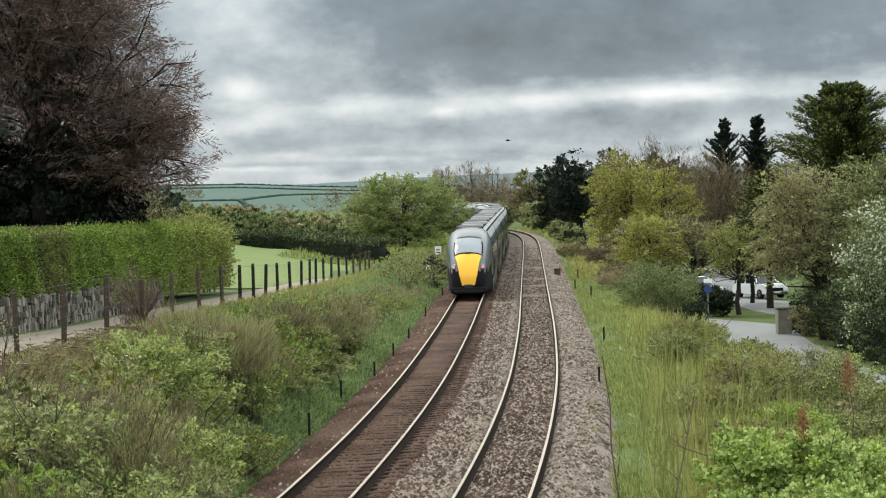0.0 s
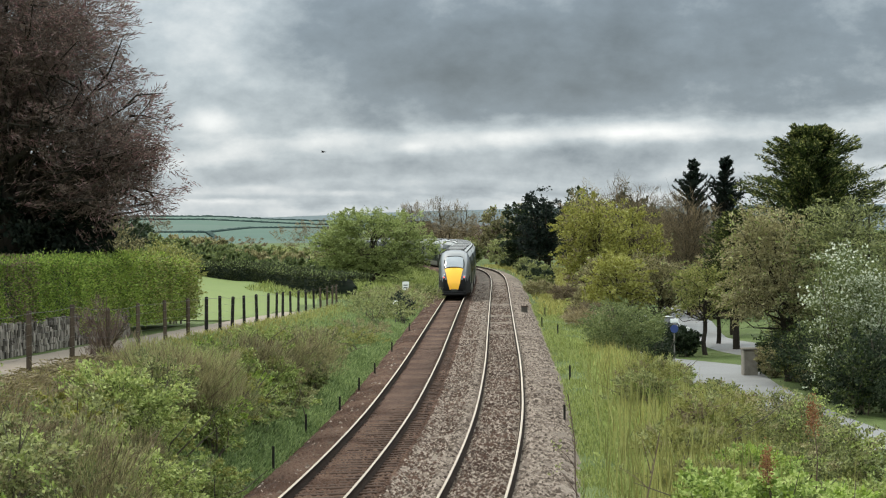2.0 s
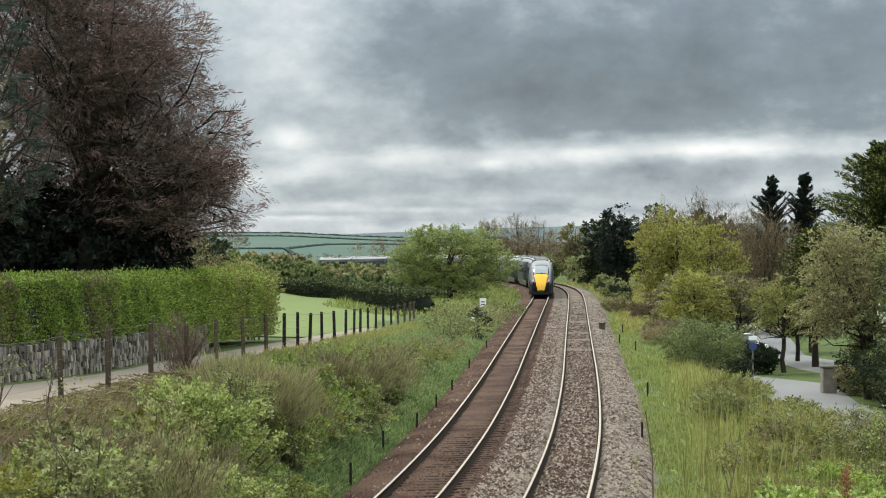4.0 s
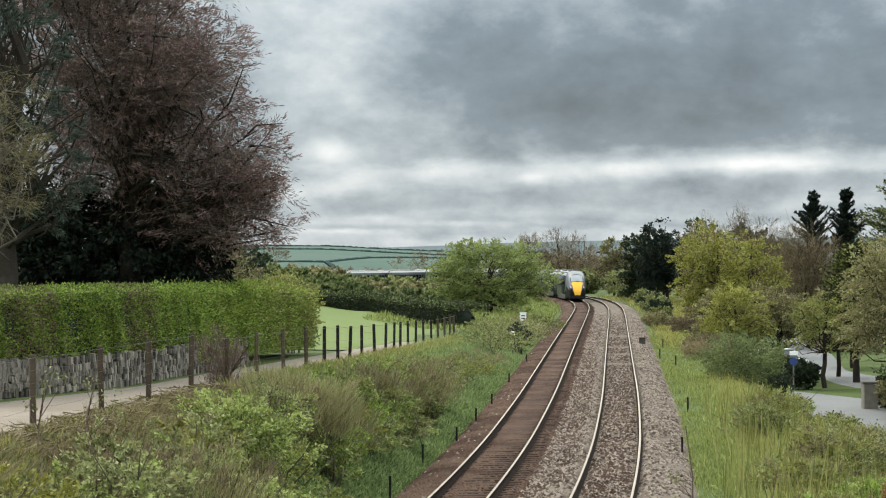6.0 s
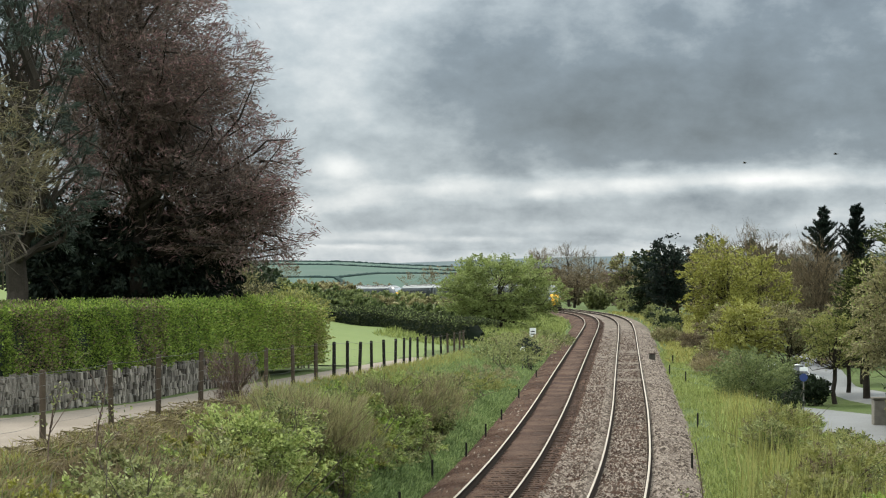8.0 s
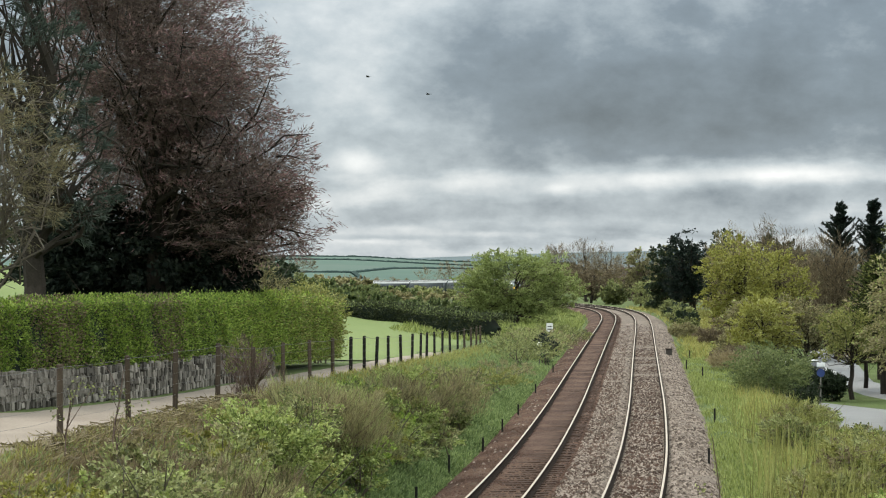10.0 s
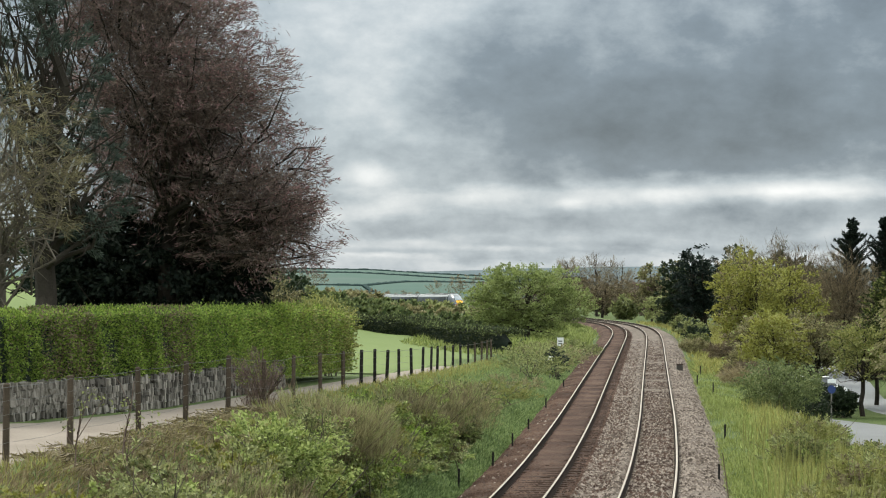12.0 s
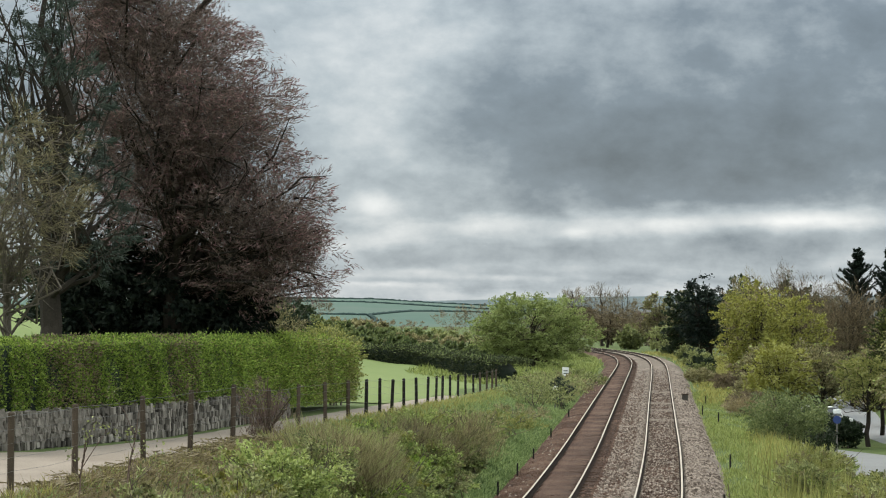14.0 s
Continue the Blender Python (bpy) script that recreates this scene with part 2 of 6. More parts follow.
# train
M["paint"] = material("dark_green_paint", ((0.012, 0.018, 0.018), (0.018, 0.025, 0.025)), 0.3, 0.5, 6.0, 0.0)
M["nose"] = material("grey_nose_paint", ((0.045, 0.053, 0.06), (0.068, 0.078, 0.087)), 0.3, 0.6, 8.0, 0.0, coat=0.3)
# roof: grey lightened to stand for the sky mirrored at a low angle
M["roof"] = material("roof_sky_sheen", ((0.22, 0.235, 0.24), (0.32, 0.33, 0.33)), 0.4, 0.4, 6.0, 0.0)
M["housing"] = material("roof_housing_paint", ((0.10, 0.108, 0.11), (0.16, 0.168, 0.17)), 0.5, 0.6, 8.0, 0.0)
M["roof_box"] = material("roof_box_paint", ((0.012, 0.013, 0.014), (0.03, 0.031, 0.032)), 0.6, 1.0, 8.0, 0.0)
M["glass"] = material("dark_glass", ((0.012, 0.016, 0.02), (0.018, 0.022, 0.026)), 0.06, 0.5, 4.0, 0.0)
# glass whose blue-grey base colour holds the reflected sky
M["screen"] = material("sky_sheen_glass", ((0.16, 0.185, 0.21), (0.20, 0.225, 0.25)), 0.1, 0.5, 4.0, 0.0, coat=0.6)
M["yellow_panel"] = material("warning_yellow", ((0.80, 0.40, 0.012), (0.86, 0.45, 0.02)), 0.4, 1.0, 8.0, 0.0)
M["black"] = material("black_rubber", ((0.007, 0.007, 0.008), (0.015, 0.015, 0.015)), 0.9, 2.0, 20.0, 0.0)
M["metal"] = material("dark_metal", ((0.05, 0.045, 0.04), (0.10, 0.09, 0.08)), 0.5, 2.0, 20.0, 0.1, metal=0.6)
M["white"] = material("white_paint", ((0.66, 0.67, 0.66), (0.78, 0.79, 0.78)), 0.5, 2.0, 20.0, 0.1)
M["silver"] = material("silver_car_paint", ((0.66, 0.68, 0.69), (0.74, 0.75, 0.76)), 0.3, 0.8, 6.0, 0.0, coat=0.5)
M["blue"] = material("blue_sign_paint", ((0.012, 0.028, 0.11), (0.02, 0.045, 0.16)), 0.45, 2.0, 20.0, 0.0)
M["concrete"] = material("old_concrete", ((0.11, 0.105, 0.095), (0.20, 0.19, 0.17)), 0.9, 1.5, 18.0, 0.5)
M["crow"] = material("black_feather", ((0.006, 0.006, 0.008), (0.015, 0.015, 0.018)), 0.5, 5.0, 30.0, 0.0)


def glowing(name, colour, strength):
    m = bpy.data.materials.new(name)
    m.use_nodes = True
    b = m.node_tree.nodes["Principled BSDF"]
    b.inputs["Base Color"].default_value = (*colour, 1)
    b.inputs["Emission Color"].default_value = (*colour, 1)
    b.inputs["Emission Strength"].default_value = strength
    return m


M["tail_light"] = glowing("red_tail_light", (1.0, 0.07, 0.05), 2.5)

# ---- the line: heading and place along the down track
STEP = 0.5
SLOPES = ((-80, 0.15), (30, 0.147), (45, 0.1265), (60, 0.1062), (80, 0.0849), (110, 0.0749), (150, 0.0754), (200, 0.076), (240, 0.0696), (270, 0.0441),
          (300, -0.0027), (330, -0.0605), (370, -0.1291), (420, -0.224), (480, -0.3647), (560, -0.5644), (700, -0.85))


def lay_out():
    """Places and headings along the line, half a metre apart; it passes x = 0.70 where y = 60."""
    ys, m = zip(*SLOPES)
    y = np.arange(-80, 1000, 0.05)
    k = np.interp(y, ys, m)
    x = np.cumsum(k) * 0.05
    x += 0.70 - np.interp(60.0, y, x)
    s = np.concatenate(((0.0,), np.cumsum(np.hypot(np.diff(x), np.diff(y)))))
    q = np.arange(0, 1000, STEP)
    return np.stack((np.interp(q, s, x), np.interp(q, s, y), np.interp(q, s, np.arctan(k))), 1)


LINE = lay_out()
APART = 3.52                                   # between the two tracks' middles


def fall(y):
    """How far the line has sunk at y."""
    return np.interp(y, (0, 200, 300, 420, 480, 650, 1000), (0, 0, -0.3, -1.0, -1.9, -3.5, -5.0))


def on_line(s, u=0.0):
    """The place and heading s metres along the line, u metres to its right."""
    i = min(max(s / STEP, 0), len(LINE) - 2)
    k = int(i)
    x, y, th = LINE[k] + (LINE[k + 1] - LINE[k]) * (i - k)
    return x + u * math.cos(th), y - u * math.sin(th), float(fall(y)), th


def along(y):
    return float(np.interp(y, LINE[:, 1], np.arange(len(LINE)) * STEP))


def line_x(y):
    return np.interp(y, LINE[:, 1], LINE[:, 0])


# ---- the lie of the land


def lerp(v, *pairs):
    xs, ys = zip(*pairs)
    return np.interp(v, xs, ys)


def smooth(a, b, v):
    t = np.clip((v - a) / (b - a), 0, 1)
    return t * t * (3 - 2 * t)


def land(x, y):
    """The height of the ground, for arrays as for single numbers."""
    x, y = np.asarray(x, float), np.asarray(y, float)
    yy = np.minimum(y, 460.0)
    u = x - line_x(yy)
    base = fall(y)
    left_top = lerp(y, (0, 2.8), (45, 2.62), (60, 2.52), (70, 2.42), (82, 2.15), (131, 1.0), (165, 0.5), (230, 0.0), (300, -0.3))
    field = lerp(y, (0, 3.4), (60, 3.0), (100, 1.9), (130, 1.5), (185, 1.4), (230, 0.4), (330, -1.0))
    right_low = lerp(y, (0, -1.2), (50, -1.6), (90, -2.7), (170, -2.7), (260, -1.2), (330, -0.5))
    bank = smooth(-1.7, -6.4, u)
    z = -0.62 + base + (left_top - base * 0.3 + 0.62) * bank
    z = z + (field - left_top) * smooth(-8.5, -16, u) * (u < 0)
    z = z + 0.13 * np.clip(-u - 17, 0, 30) * smooth(85, 115, y)           # the meadow climbs away from the line
    drop = smooth(8.5, 13.5, u)
    z = z + (right_low + 0.3) * drop + smooth(5.6, 6.6, u) * 0.32
    rough = 0.10 * np.sin(x * 1.7 + np.sin(y * 0.9)) * np.sin(y * 1.3 + 1.0) + 0.06 * np.sin(x * 3.1 + 2.0) * np.sin(y * 2.7)
    z = z + rough * (smooth(-3.2, -5, u) * (1 - smooth(-6.4, -6.9, u)) + smooth(7.4, 8.5, u) * (1 - smooth(12, 13, u)))
    far = smooth(700, 1500, np.hypot(x, y))
    return z * (1 - far) + far * -14.0


def ground_z(x, y):
    return float(land(x, y))


# ---- mesh helpers


def mesh_object(name, mesh, mat, parent=None, label=""):
    ob = new(name, mesh)
    if mat:
        mesh.materials.append(mat)
    if parent:
        ob.parent = parent
    if label:
        tagged(ob, label)
    return ob


def part(name, bm, mat, parent=None, label="", smooth_faces=False):
    me = bpy.data.meshes.new(name)
    bm.to_mesh(me)
    bm.free()
    if smooth_faces:
        for p in me.polygons:
            p.use_smooth = True
    return mesh_object(name, me, mat, parent, label)


def box(bm, sx, sy, sz, m=Matrix(), bevel=0.0, taper=1.0):
    r = bmesh.ops.create_cube(bm, size=1.0, matrix=Matrix())
    vs = r["verts"]
    for v in vs:
        k = taper if v.co.z > 0 else 1.0
        v.co = Vector((v.co.x * sx * k, v.co.y * sy * k, v.co.z * sz))
    if bevel:
        es = list({e for v in vs for e in v.link_edges})
        out = bmesh.ops.bevel(bm, geom=es, offset=bevel, segments=1, affect="EDGES")
        vs = list({*out["verts"], *[v for v in vs if v.is_valid]})
    bmesh.ops.transform(bm, matrix=m, verts=[v for v in vs if v.is_valid])
    return bm


def boxed(sx, sy, sz, m=Matrix(), bevel=0.0, taper=1.0):
    return box(bmesh.new(), sx, sy, sz, m, bevel, taper)


def tube(bm, a, b, ra, rb, sides=6):
    """A tapered rod from a to b."""
    a, b = Vector(a), Vector(b)
    d = (b - a)
    q = d.to_track_quat("Z", "Y").to_matrix()
    lo, hi = [], []
    for i in range(sides):
        c = Vector((math.cos(6.28319 * i / sides), math.sin(6.28319 * i / sides), 0))
        lo.append(bm.verts.new(a + q @ (c * ra)))
        hi.append(bm.verts.new(b + q @ (c * rb)))
    for i in range(sides):
        j = (i + 1) % sides
        bm.faces.new((lo[i], lo[j], hi[j], hi[i]))
    bm.faces.new(list(reversed(lo)))
    bm.faces.new(hi)


def raw_mesh(name, verts, faces):
    """A mesh from arrays: verts (n, 3), faces (m, k)."""
    me = bpy.data.meshes.new(name)
    n, m, k = len(verts), len(faces), faces.shape[1]
    me.vertices.add(n)
    me.vertices.foreach_set("co", verts.astype(np.float32).ravel())
    me.loops.add(m * k)
    me.loops.foreach_set("vertex_index", faces.astype(np.int32).ravel())
    me.polygons.add(m)
    me.polygons.foreach_set("loop_start", np.arange(0, m * k, k, dtype=np.int32))
    me.update(calc_edges=True)
    me.validate()
    return me


def diamonds(name, pos, direction, length, width, rng):
    """Leaves, needles, twigs or blades: one small lozenge each, with its base at pos."""
    n = len(pos)
    d = direction / (np.linalg.norm(direction, axis=1, keepdims=True) + 1e-9)
    side = np.cross(d, rng.normal(size=(n, 3)))
    side /= np.linalg.norm(side, axis=1, keepdims=True) + 1e-9
    L = (length * rng.uniform(0.6, 1.3, n))[:, None]
    W = (width * rng.uniform(0.7, 1.3, n))[:, None] * 0.5
    mid = pos + d * L * 0.45
    v = np.stack((pos, mid + side * W, pos + d * L, mid - side * W), 1).reshape(-1, 3)
    return raw_mesh(name, v, np.arange(n * 4).reshape(-1, 4))


def spray_points(rng, centre, radii, sprays, per, length, shell=0.3, droop=0.1, lift=0.0, lobes=0.0):
    """Points along twigs that end at the skin of an ellipsoid and lean outwards."""
    c = rng.normal(size=(sprays, 3))
    c /= np.linalg.norm(c, axis=1, keepdims=True)
    lump = 1 + 0.14 * np.sin(c[:, 0] * 4 + centre[0]) * np.sin(c[:, 2] * 5 + centre[1] + 1)
    q = rng.uniform(0, 6.3, 3)
    lump = lump * (1 + lobes * np.sin(c[:, 0] * 6.5 + q[0]) * np.sin(c[:, 1] * 6.0 + q[1]) * np.cos(c[:, 2] * 5.0 + q[2]))
    r = (shell + (1 - shell) * rng.random(sprays) ** 0.55) * lump
    tip = c * r[:, None] * np.array(radii)
    axis = c * (1, 1, 0.45) + rng.normal(size=(sprays, 3)) * 0.28
    axis[:, 2] += lift - droop
    axis /= np.linalg.norm(axis, axis=1, keepdims=True)
    ln = length * rng.uniform(0.6, 1.3, sprays)
    t = rng.random((sprays, per)) ** 0.75
    side = rng.normal(size=(sprays, per, 3)) * (ln[:, None] * (0.05 + 0.20 * (1 - t)))[..., None] * (1, 1, 0.5)
    pts = tip[:, None, :] + axis[:, None, :] * ((t - 1) * ln[:, None])[..., None] + side
    out = np.repeat(c * r[:, None], per, 0)
    return pts.reshape(-1, 3) + np.array(centre), out, np.repeat(axis, per, 0)

# ---- ground, tracks, roads


def spread(*runs):
    out = []
    for a, b, step in runs:
        out += list(np.arange(a, b, step))
    return np.array(out)


def sheet(name, xs, ys, height, mat, label, category, kind="structure"):
    gx, gy = np.meshgrid(xs, ys)
    v = np.stack((gx, gy, height(gx, gy)), -1).reshape(-1, 3)
    n, m = len(xs), len(ys)
    i = (np.arange(m - 1)[:, None] * n + np.arange(n - 1)[None, :]).ravel()
    me = raw_mesh(name, v, np.stack((i, i + 1, i + n + 1, i + n), 1))
    for p in me.polygons:
        p.use_smooth = True
    return tagged(mesh_object(name, me, mat), label, category, kind=kind)


def ribbon(name, left, right, mat, lift, label, category, segs=6, follow=True, kind="structure", edge=0.0):
    """A strip between two rows of places, laid on the ground with a thickness."""
    left, right = np.array(left, float), np.array(right, float)
    t = np.linspace(0, 1, segs + 1)[None, :, None]
    g = left[:, None, :] * (1 - t) + right[:, None, :] * t
    if follow:
        z = land(g[..., 0], g[..., 1]) + lift
    else:
        z = g[..., 2] + lift
    v = np.stack((g[..., 0], g[..., 1], z), -1)
    v[:, 0, 2] -= edge
    v[:, -1, 2] -= edge
    n, m = segs + 1, len(left)
    i = (np.arange(m - 1)[:, None] * n + np.arange(n - 1)[None, :]).ravel()
    me = raw_mesh(name, v.reshape(-1, 3), np.stack((i, i + 1, i + n + 1, i + n), 1))
    return tagged(mesh_object(name, me, mat), label, category, kind=kind)


def densify(pts, step=1.5):
    pts = [np.array(p, float) for p in pts]
    out = []
    for a, b in zip(pts, pts[1:]):
        k = max(1, int(np.linalg.norm(b - a) / step))
        out += [a + (b - a) * i / k for i in range(k)]
    return out + [pts[-1]]


def make_ground():
    xs = spread((-4000, -400, 300), (-400, -60, 20), (-60, -14, 2), (-14, 32, 0.6), (32, 70, 2), (70, 400, 20), (400, 4300, 300))
    ys = spread((-600, -60, 60), (-60, 20, 4), (20, 180, 0.8), (180, 460, 2), (460, 1000, 15), (1000, 4600, 200))
    sheet("ground", xs, ys, land, M["grass"], "rough grassy ground beside the railway cutting", "ground")


def make_ballast():
    prof = [(-2.3, -0.62), (-1.85, -0.30), (-1.35, -0.17), (-0.98, -0.165), (-0.86, -0.25), (-0.66, -0.25), (-0.5, -0.2), (0, -0.21), (0.5, -0.2), (0.66, -0.25), (0.86, -0.25), (0.98, -0.165),
            (1.35, -0.17), (1.75, -0.24), (2.1, -0.20), (2.5, -0.15), (APART - 0.86, -0.25), (APART - 0.66, -0.25), (APART - 0.5, -0.19), (APART, -0.19), (APART + 0.5, -0.19), (APART + 0.66, -0.25), (APART + 0.86, -0.25),
            (APART + 0.98, -0.15), (APART + 1.3, -0.15), (5.45, -0.26), (6.1, -0.62)]
    rng = np.random.default_rng(4)
    rows = []
    for s in np.arange(60, 800, 0.8):
        row = []
        for u, z in prof:
            x, y, f, th = on_line(s, u + rng.normal() * 0.05)
            row.append((x, y, f + z + rng.normal() * 0.014 + (0.045 * float(smooth(66, 84, y)) if abs(u) < 0.6 else 0.0)))
        rows.append(row)
    rows = np.array(rows)
    for name, k0, k1, mat, label in (("ballast", 0, 13, M["rust"], "rust-stained stone ballast under the older track"),
                                     ("ballast", 12, len(prof), M["ballast"], "grey-brown crushed stone ballast with a wide shoulder")):
        v = rows[:, k0:k1]
        m, n = v.shape[:2]
        i = (np.arange(m - 1)[:, None] * n + np.arange(n - 1)[None, :]).ravel()
        me = raw_mesh(name, v.reshape(-1, 3), np.stack((i, i + 1, i + n + 1, i + n), 1))
        tagged(mesh_object(name, me, mat), label, "ballast", kind="structure")
    # loose stones
    for count, u0, u1, mat, label in ((6000, 1.2, 2.3, M["rust"], "rusty ballast stones between the tracks"), (14000, 2.75, 4.25, M["rust"], "brown ballast stones between the rails"),
                                      (46000, 1.35, 5.75, M["stone"], "loose pale ballast stones on the track bed"),
                                      (20000, -2.1, 1.3, M["rust"], "loose rusty ballast stones on the track bed"),
                                      (500, -2.1, -0.9, M["stone"], "scattered pale ballast stones beside the older track")):
        s = along(42) + (along(240) - along(42)) * rng.beta(0.8, 2.4, count)
        u = rng.uniform(u0, u1, count)
        size = rng.uniform(0.028, 0.082, count)
        P = np.array([on_line(a, b)[:3] for a, b in zip(s, u)])
        P[:, 2] += np.interp(u, *zip(*prof)) - 0.008
        octa = np.array(((1, 0, 0), (0, 1, 0), (-1, 0, 0), (0, -1, 0), (0, 0, 0.8)))
        v = P[:, None, :] + octa[None] * size[:, None, None] * rng.uniform(0.6, 1.4, (count, 5, 3))
        f = np.array(((0, 1, 4), (1, 2, 4), (2, 3, 4), (3, 0, 4)))
        faces = (np.arange(count)[:, None, None] * 5 + f[None]).reshape(-1, 3)
        me = raw_mesh("loose_stones", v.reshape(-1, 3), faces)
        tagged(mesh_object("loose_stones", me, mat), label, "stones", kind="stuff")


def make_track(u0, cant, steel, label):
    track = tagged(new("railway_track"), label, "railway track", kind="structure")
    for side in (-1, 1):
        prof_side = [(-0.085, -0.215), (-0.075, -0.16), (-0.02, -0.13), (-0.015, -0.05), (-0.036, -0.04), (-0.036, -0.006)]
        prof = prof_side + [(-a, b) for a, b in reversed(prof_side)]
        top = [(-0.034, -0.008), (-0.026, 0.003), (0.026, 0.003), (0.034, -0.008)]
        for name, pr, mat in (("rail", prof, M["rail_side_shaded"]), ("rail_head", top, M["rail_top"])):
            rows = []
            for s in np.arange(60, 800, 1.5):
                row = []
                for a, b in pr:
                    x, y, f, th = on_line(s, u0 + side * 0.7525 + a)
                    k = cant * max(0.0, min(1.0, (y - 20) / 30)) if side > 0 else 0.0
                    row.append((x, y, f + b + k))
                rows.append(row)
            v = np.array(rows)
            m, n = v.shape[:2]
            i = (np.arange(m - 1)[:, None] * n + np.arange(n - 1)[None, :]).ravel()
            me = raw_mesh(name, v.reshape(-1, 3), np.stack((i, i + 1, i + n + 1, i + n), 1))
            mesh_object(name, me, mat, track, "polished running surface" if name == "rail_head" else "rusty steel rail, darkened for the shadow along it")
    # sleepers
    mat = M["sleeper_steel"] if steel else M["sleeper_wood"]
    w, h = (0.26, 0.08) if steel else (0.25, 0.12)
    me = bpy.data.meshes.new("sleeper")
    bm = boxed(2.5, w, h, Matrix(), 0.02)
    bm.to_mesh(me)
    bm.free()
    me.materials.append(mat)
    pale = me.copy()
    pale.materials.clear()
    pale.materials.append(M["pale_sleeper"])
    s0, rest = along(41), bmesh.new()
    rng = random.Random(7)
    for i in range(420):
        s = s0 + i * 0.65
        x, y, f, th = on_line(s, u0)
        z = f - (0.243 if steel else 0.266) + rng.uniform(-0.012, 0.008) + cant * 0.5
        mt = Matrix.Translation((x, y, z)) @ Matrix.Rotation(-th, 4, "Z") @ Matrix.Rotation(-cant / 1.5, 4, "Y")
        if i < 290:
            odd = not steel and i in PALE
            ob = new("sleeper", pale if odd else me)
            ob.parent = track
            ob.matrix_basis = Matrix.Translation((0, 0, 0.055 if odd else 0)) @ mt
            if odd:
                tagged(ob, "pale newly replaced sleeper")
        else:
            box(rest, 2.5, w, h, mt)
    tagged(part("sleepers_beyond", rest, mat, track), kind="stuff")
    return track


PALE = {k + j for k in (134, 152, 167, 196) for j in (0, 1, 2, 3)}

# ---- train


SECTION = [(1.12, 0.32), (1.20, 0.55), (1.24, 0.85), (1.265, 1.15), (1.27, 1.9), (1.235, 2.55), (1.14, 3.05), (0.98, 3.38), (0.73, 3.56), (0.4, 3.64), (0, 3.66)]
COACH, PITCH = 25.5, 26.0


def nose_shape(a):
    """Half width, top and bottom of the nose, a metres back from its tip."""
    w = lerp(a, (0, 0.72), (0.15, 0.86), (0.5, 0.96), (1.0, 1.03), (2.0, 1.12), (3.0, 1.20), (4.3, 1.27))
    h = lerp(a, (0, 1.15), (0.15, 1.5), (0.5, 1.98), (1.0, 2.42), (1.6, 2.82), (2.3, 3.14), (3.2, 3.44), (4.3, 3.66))
    lo = lerp(a, (0, 0.42), (0.5, 0.30), (4.3, 0.32))
    return float(w), float(h), float(lo)


def nose_ring(a):
    w, h, lo = nose_shape(a)
    ring = []
    for x, z in SECTION:
        k = (z - 0.32) / (3.66 - 0.32)
        ring.append((x / 1.27 * w, lo + k * (h - lo)))
    return ring


def nose_top(x, a):
    """The height of the nose's skin at x, a metres back."""
    ring = nose_ring(a)
    up = [(r[0], r[1]) for r in ring if r[1] > nose_shape(a)[2] + 0.62 * (nose_shape(a)[1] - nose_shape(a)[2])]
    up = sorted(up)
    return float(np.interp(abs(x), [p[0] for p in up], [p[1] for p in up]))


def loft(bm, rings, ys):
    """A shell through mirrored rings at the given lengths."""
    rows = []
    for ring, y in zip(rings, ys):
        full = [(-x, z) for x, z in ring] + [(x, z) for x, z in reversed(ring[:-1])]
        rows.append([bm.verts.new((x, y, z)) for x, z in full])
    for a, b in zip(rows, rows[1:]):
        for i in range(len(a) - 1):
            bm.faces.new((a[i], a[i + 1], b[i + 1], b[i]))
        bm.faces.new((a[-1], a[0], b[0], b[-1]))
    for r in (rows[0], rows[-1]):
        bm.faces.new(r)
    bmesh.ops.recalc_face_normals(bm, faces=bm.faces[:])


def side_panel(bm, y0, y1, z0, z1, side, lift=0.012):
    """A panel that hugs the coach's side between two heights."""
    zs = [z0 + (z1 - z0) * i / 4 for i in range(5)]
    xs = np.interp(zs, [p[1] for p in SECTION], [p[0] for p in SECTION]) + lift
    a = [bm.verts.new((side * x, y0, z)) for x, z in zip(xs, zs)]
    b = [bm.verts.new((side * x, y1, z)) for x, z in zip(xs, zs)]
    for i in range(4):
        bm.faces.new((a[i], a[i + 1], b[i + 1], b[i]))
    r = bmesh.ops.solidify(bm, geom=bm.faces[:], thickness=0.01)
    bmesh.ops.recalc_face_normals(bm, faces=bm.faces[:])
    return bm


def nose_patch(pts_rows, lift):
    """A panel over the nose: rows of (x, a) from its bottom to its top."""
    bm = bmesh.new()
    rows = []
    for row in pts_rows:
        rows.append([bm.verts.new((x, -COACH / 2 + a - lift * 0.6, (z if z is not None else nose_top(x, a)) + lift * 0.8)) for x, a, z in row])
    for a, b in zip(rows, rows[1:]):
        for i in range(len(a) - 1):
            bm.faces.new((a[i], a[i + 1], b[i + 1], b[i]))
    bmesh.ops.recalc_face_normals(bm, faces=bm.faces[:])
    return bm


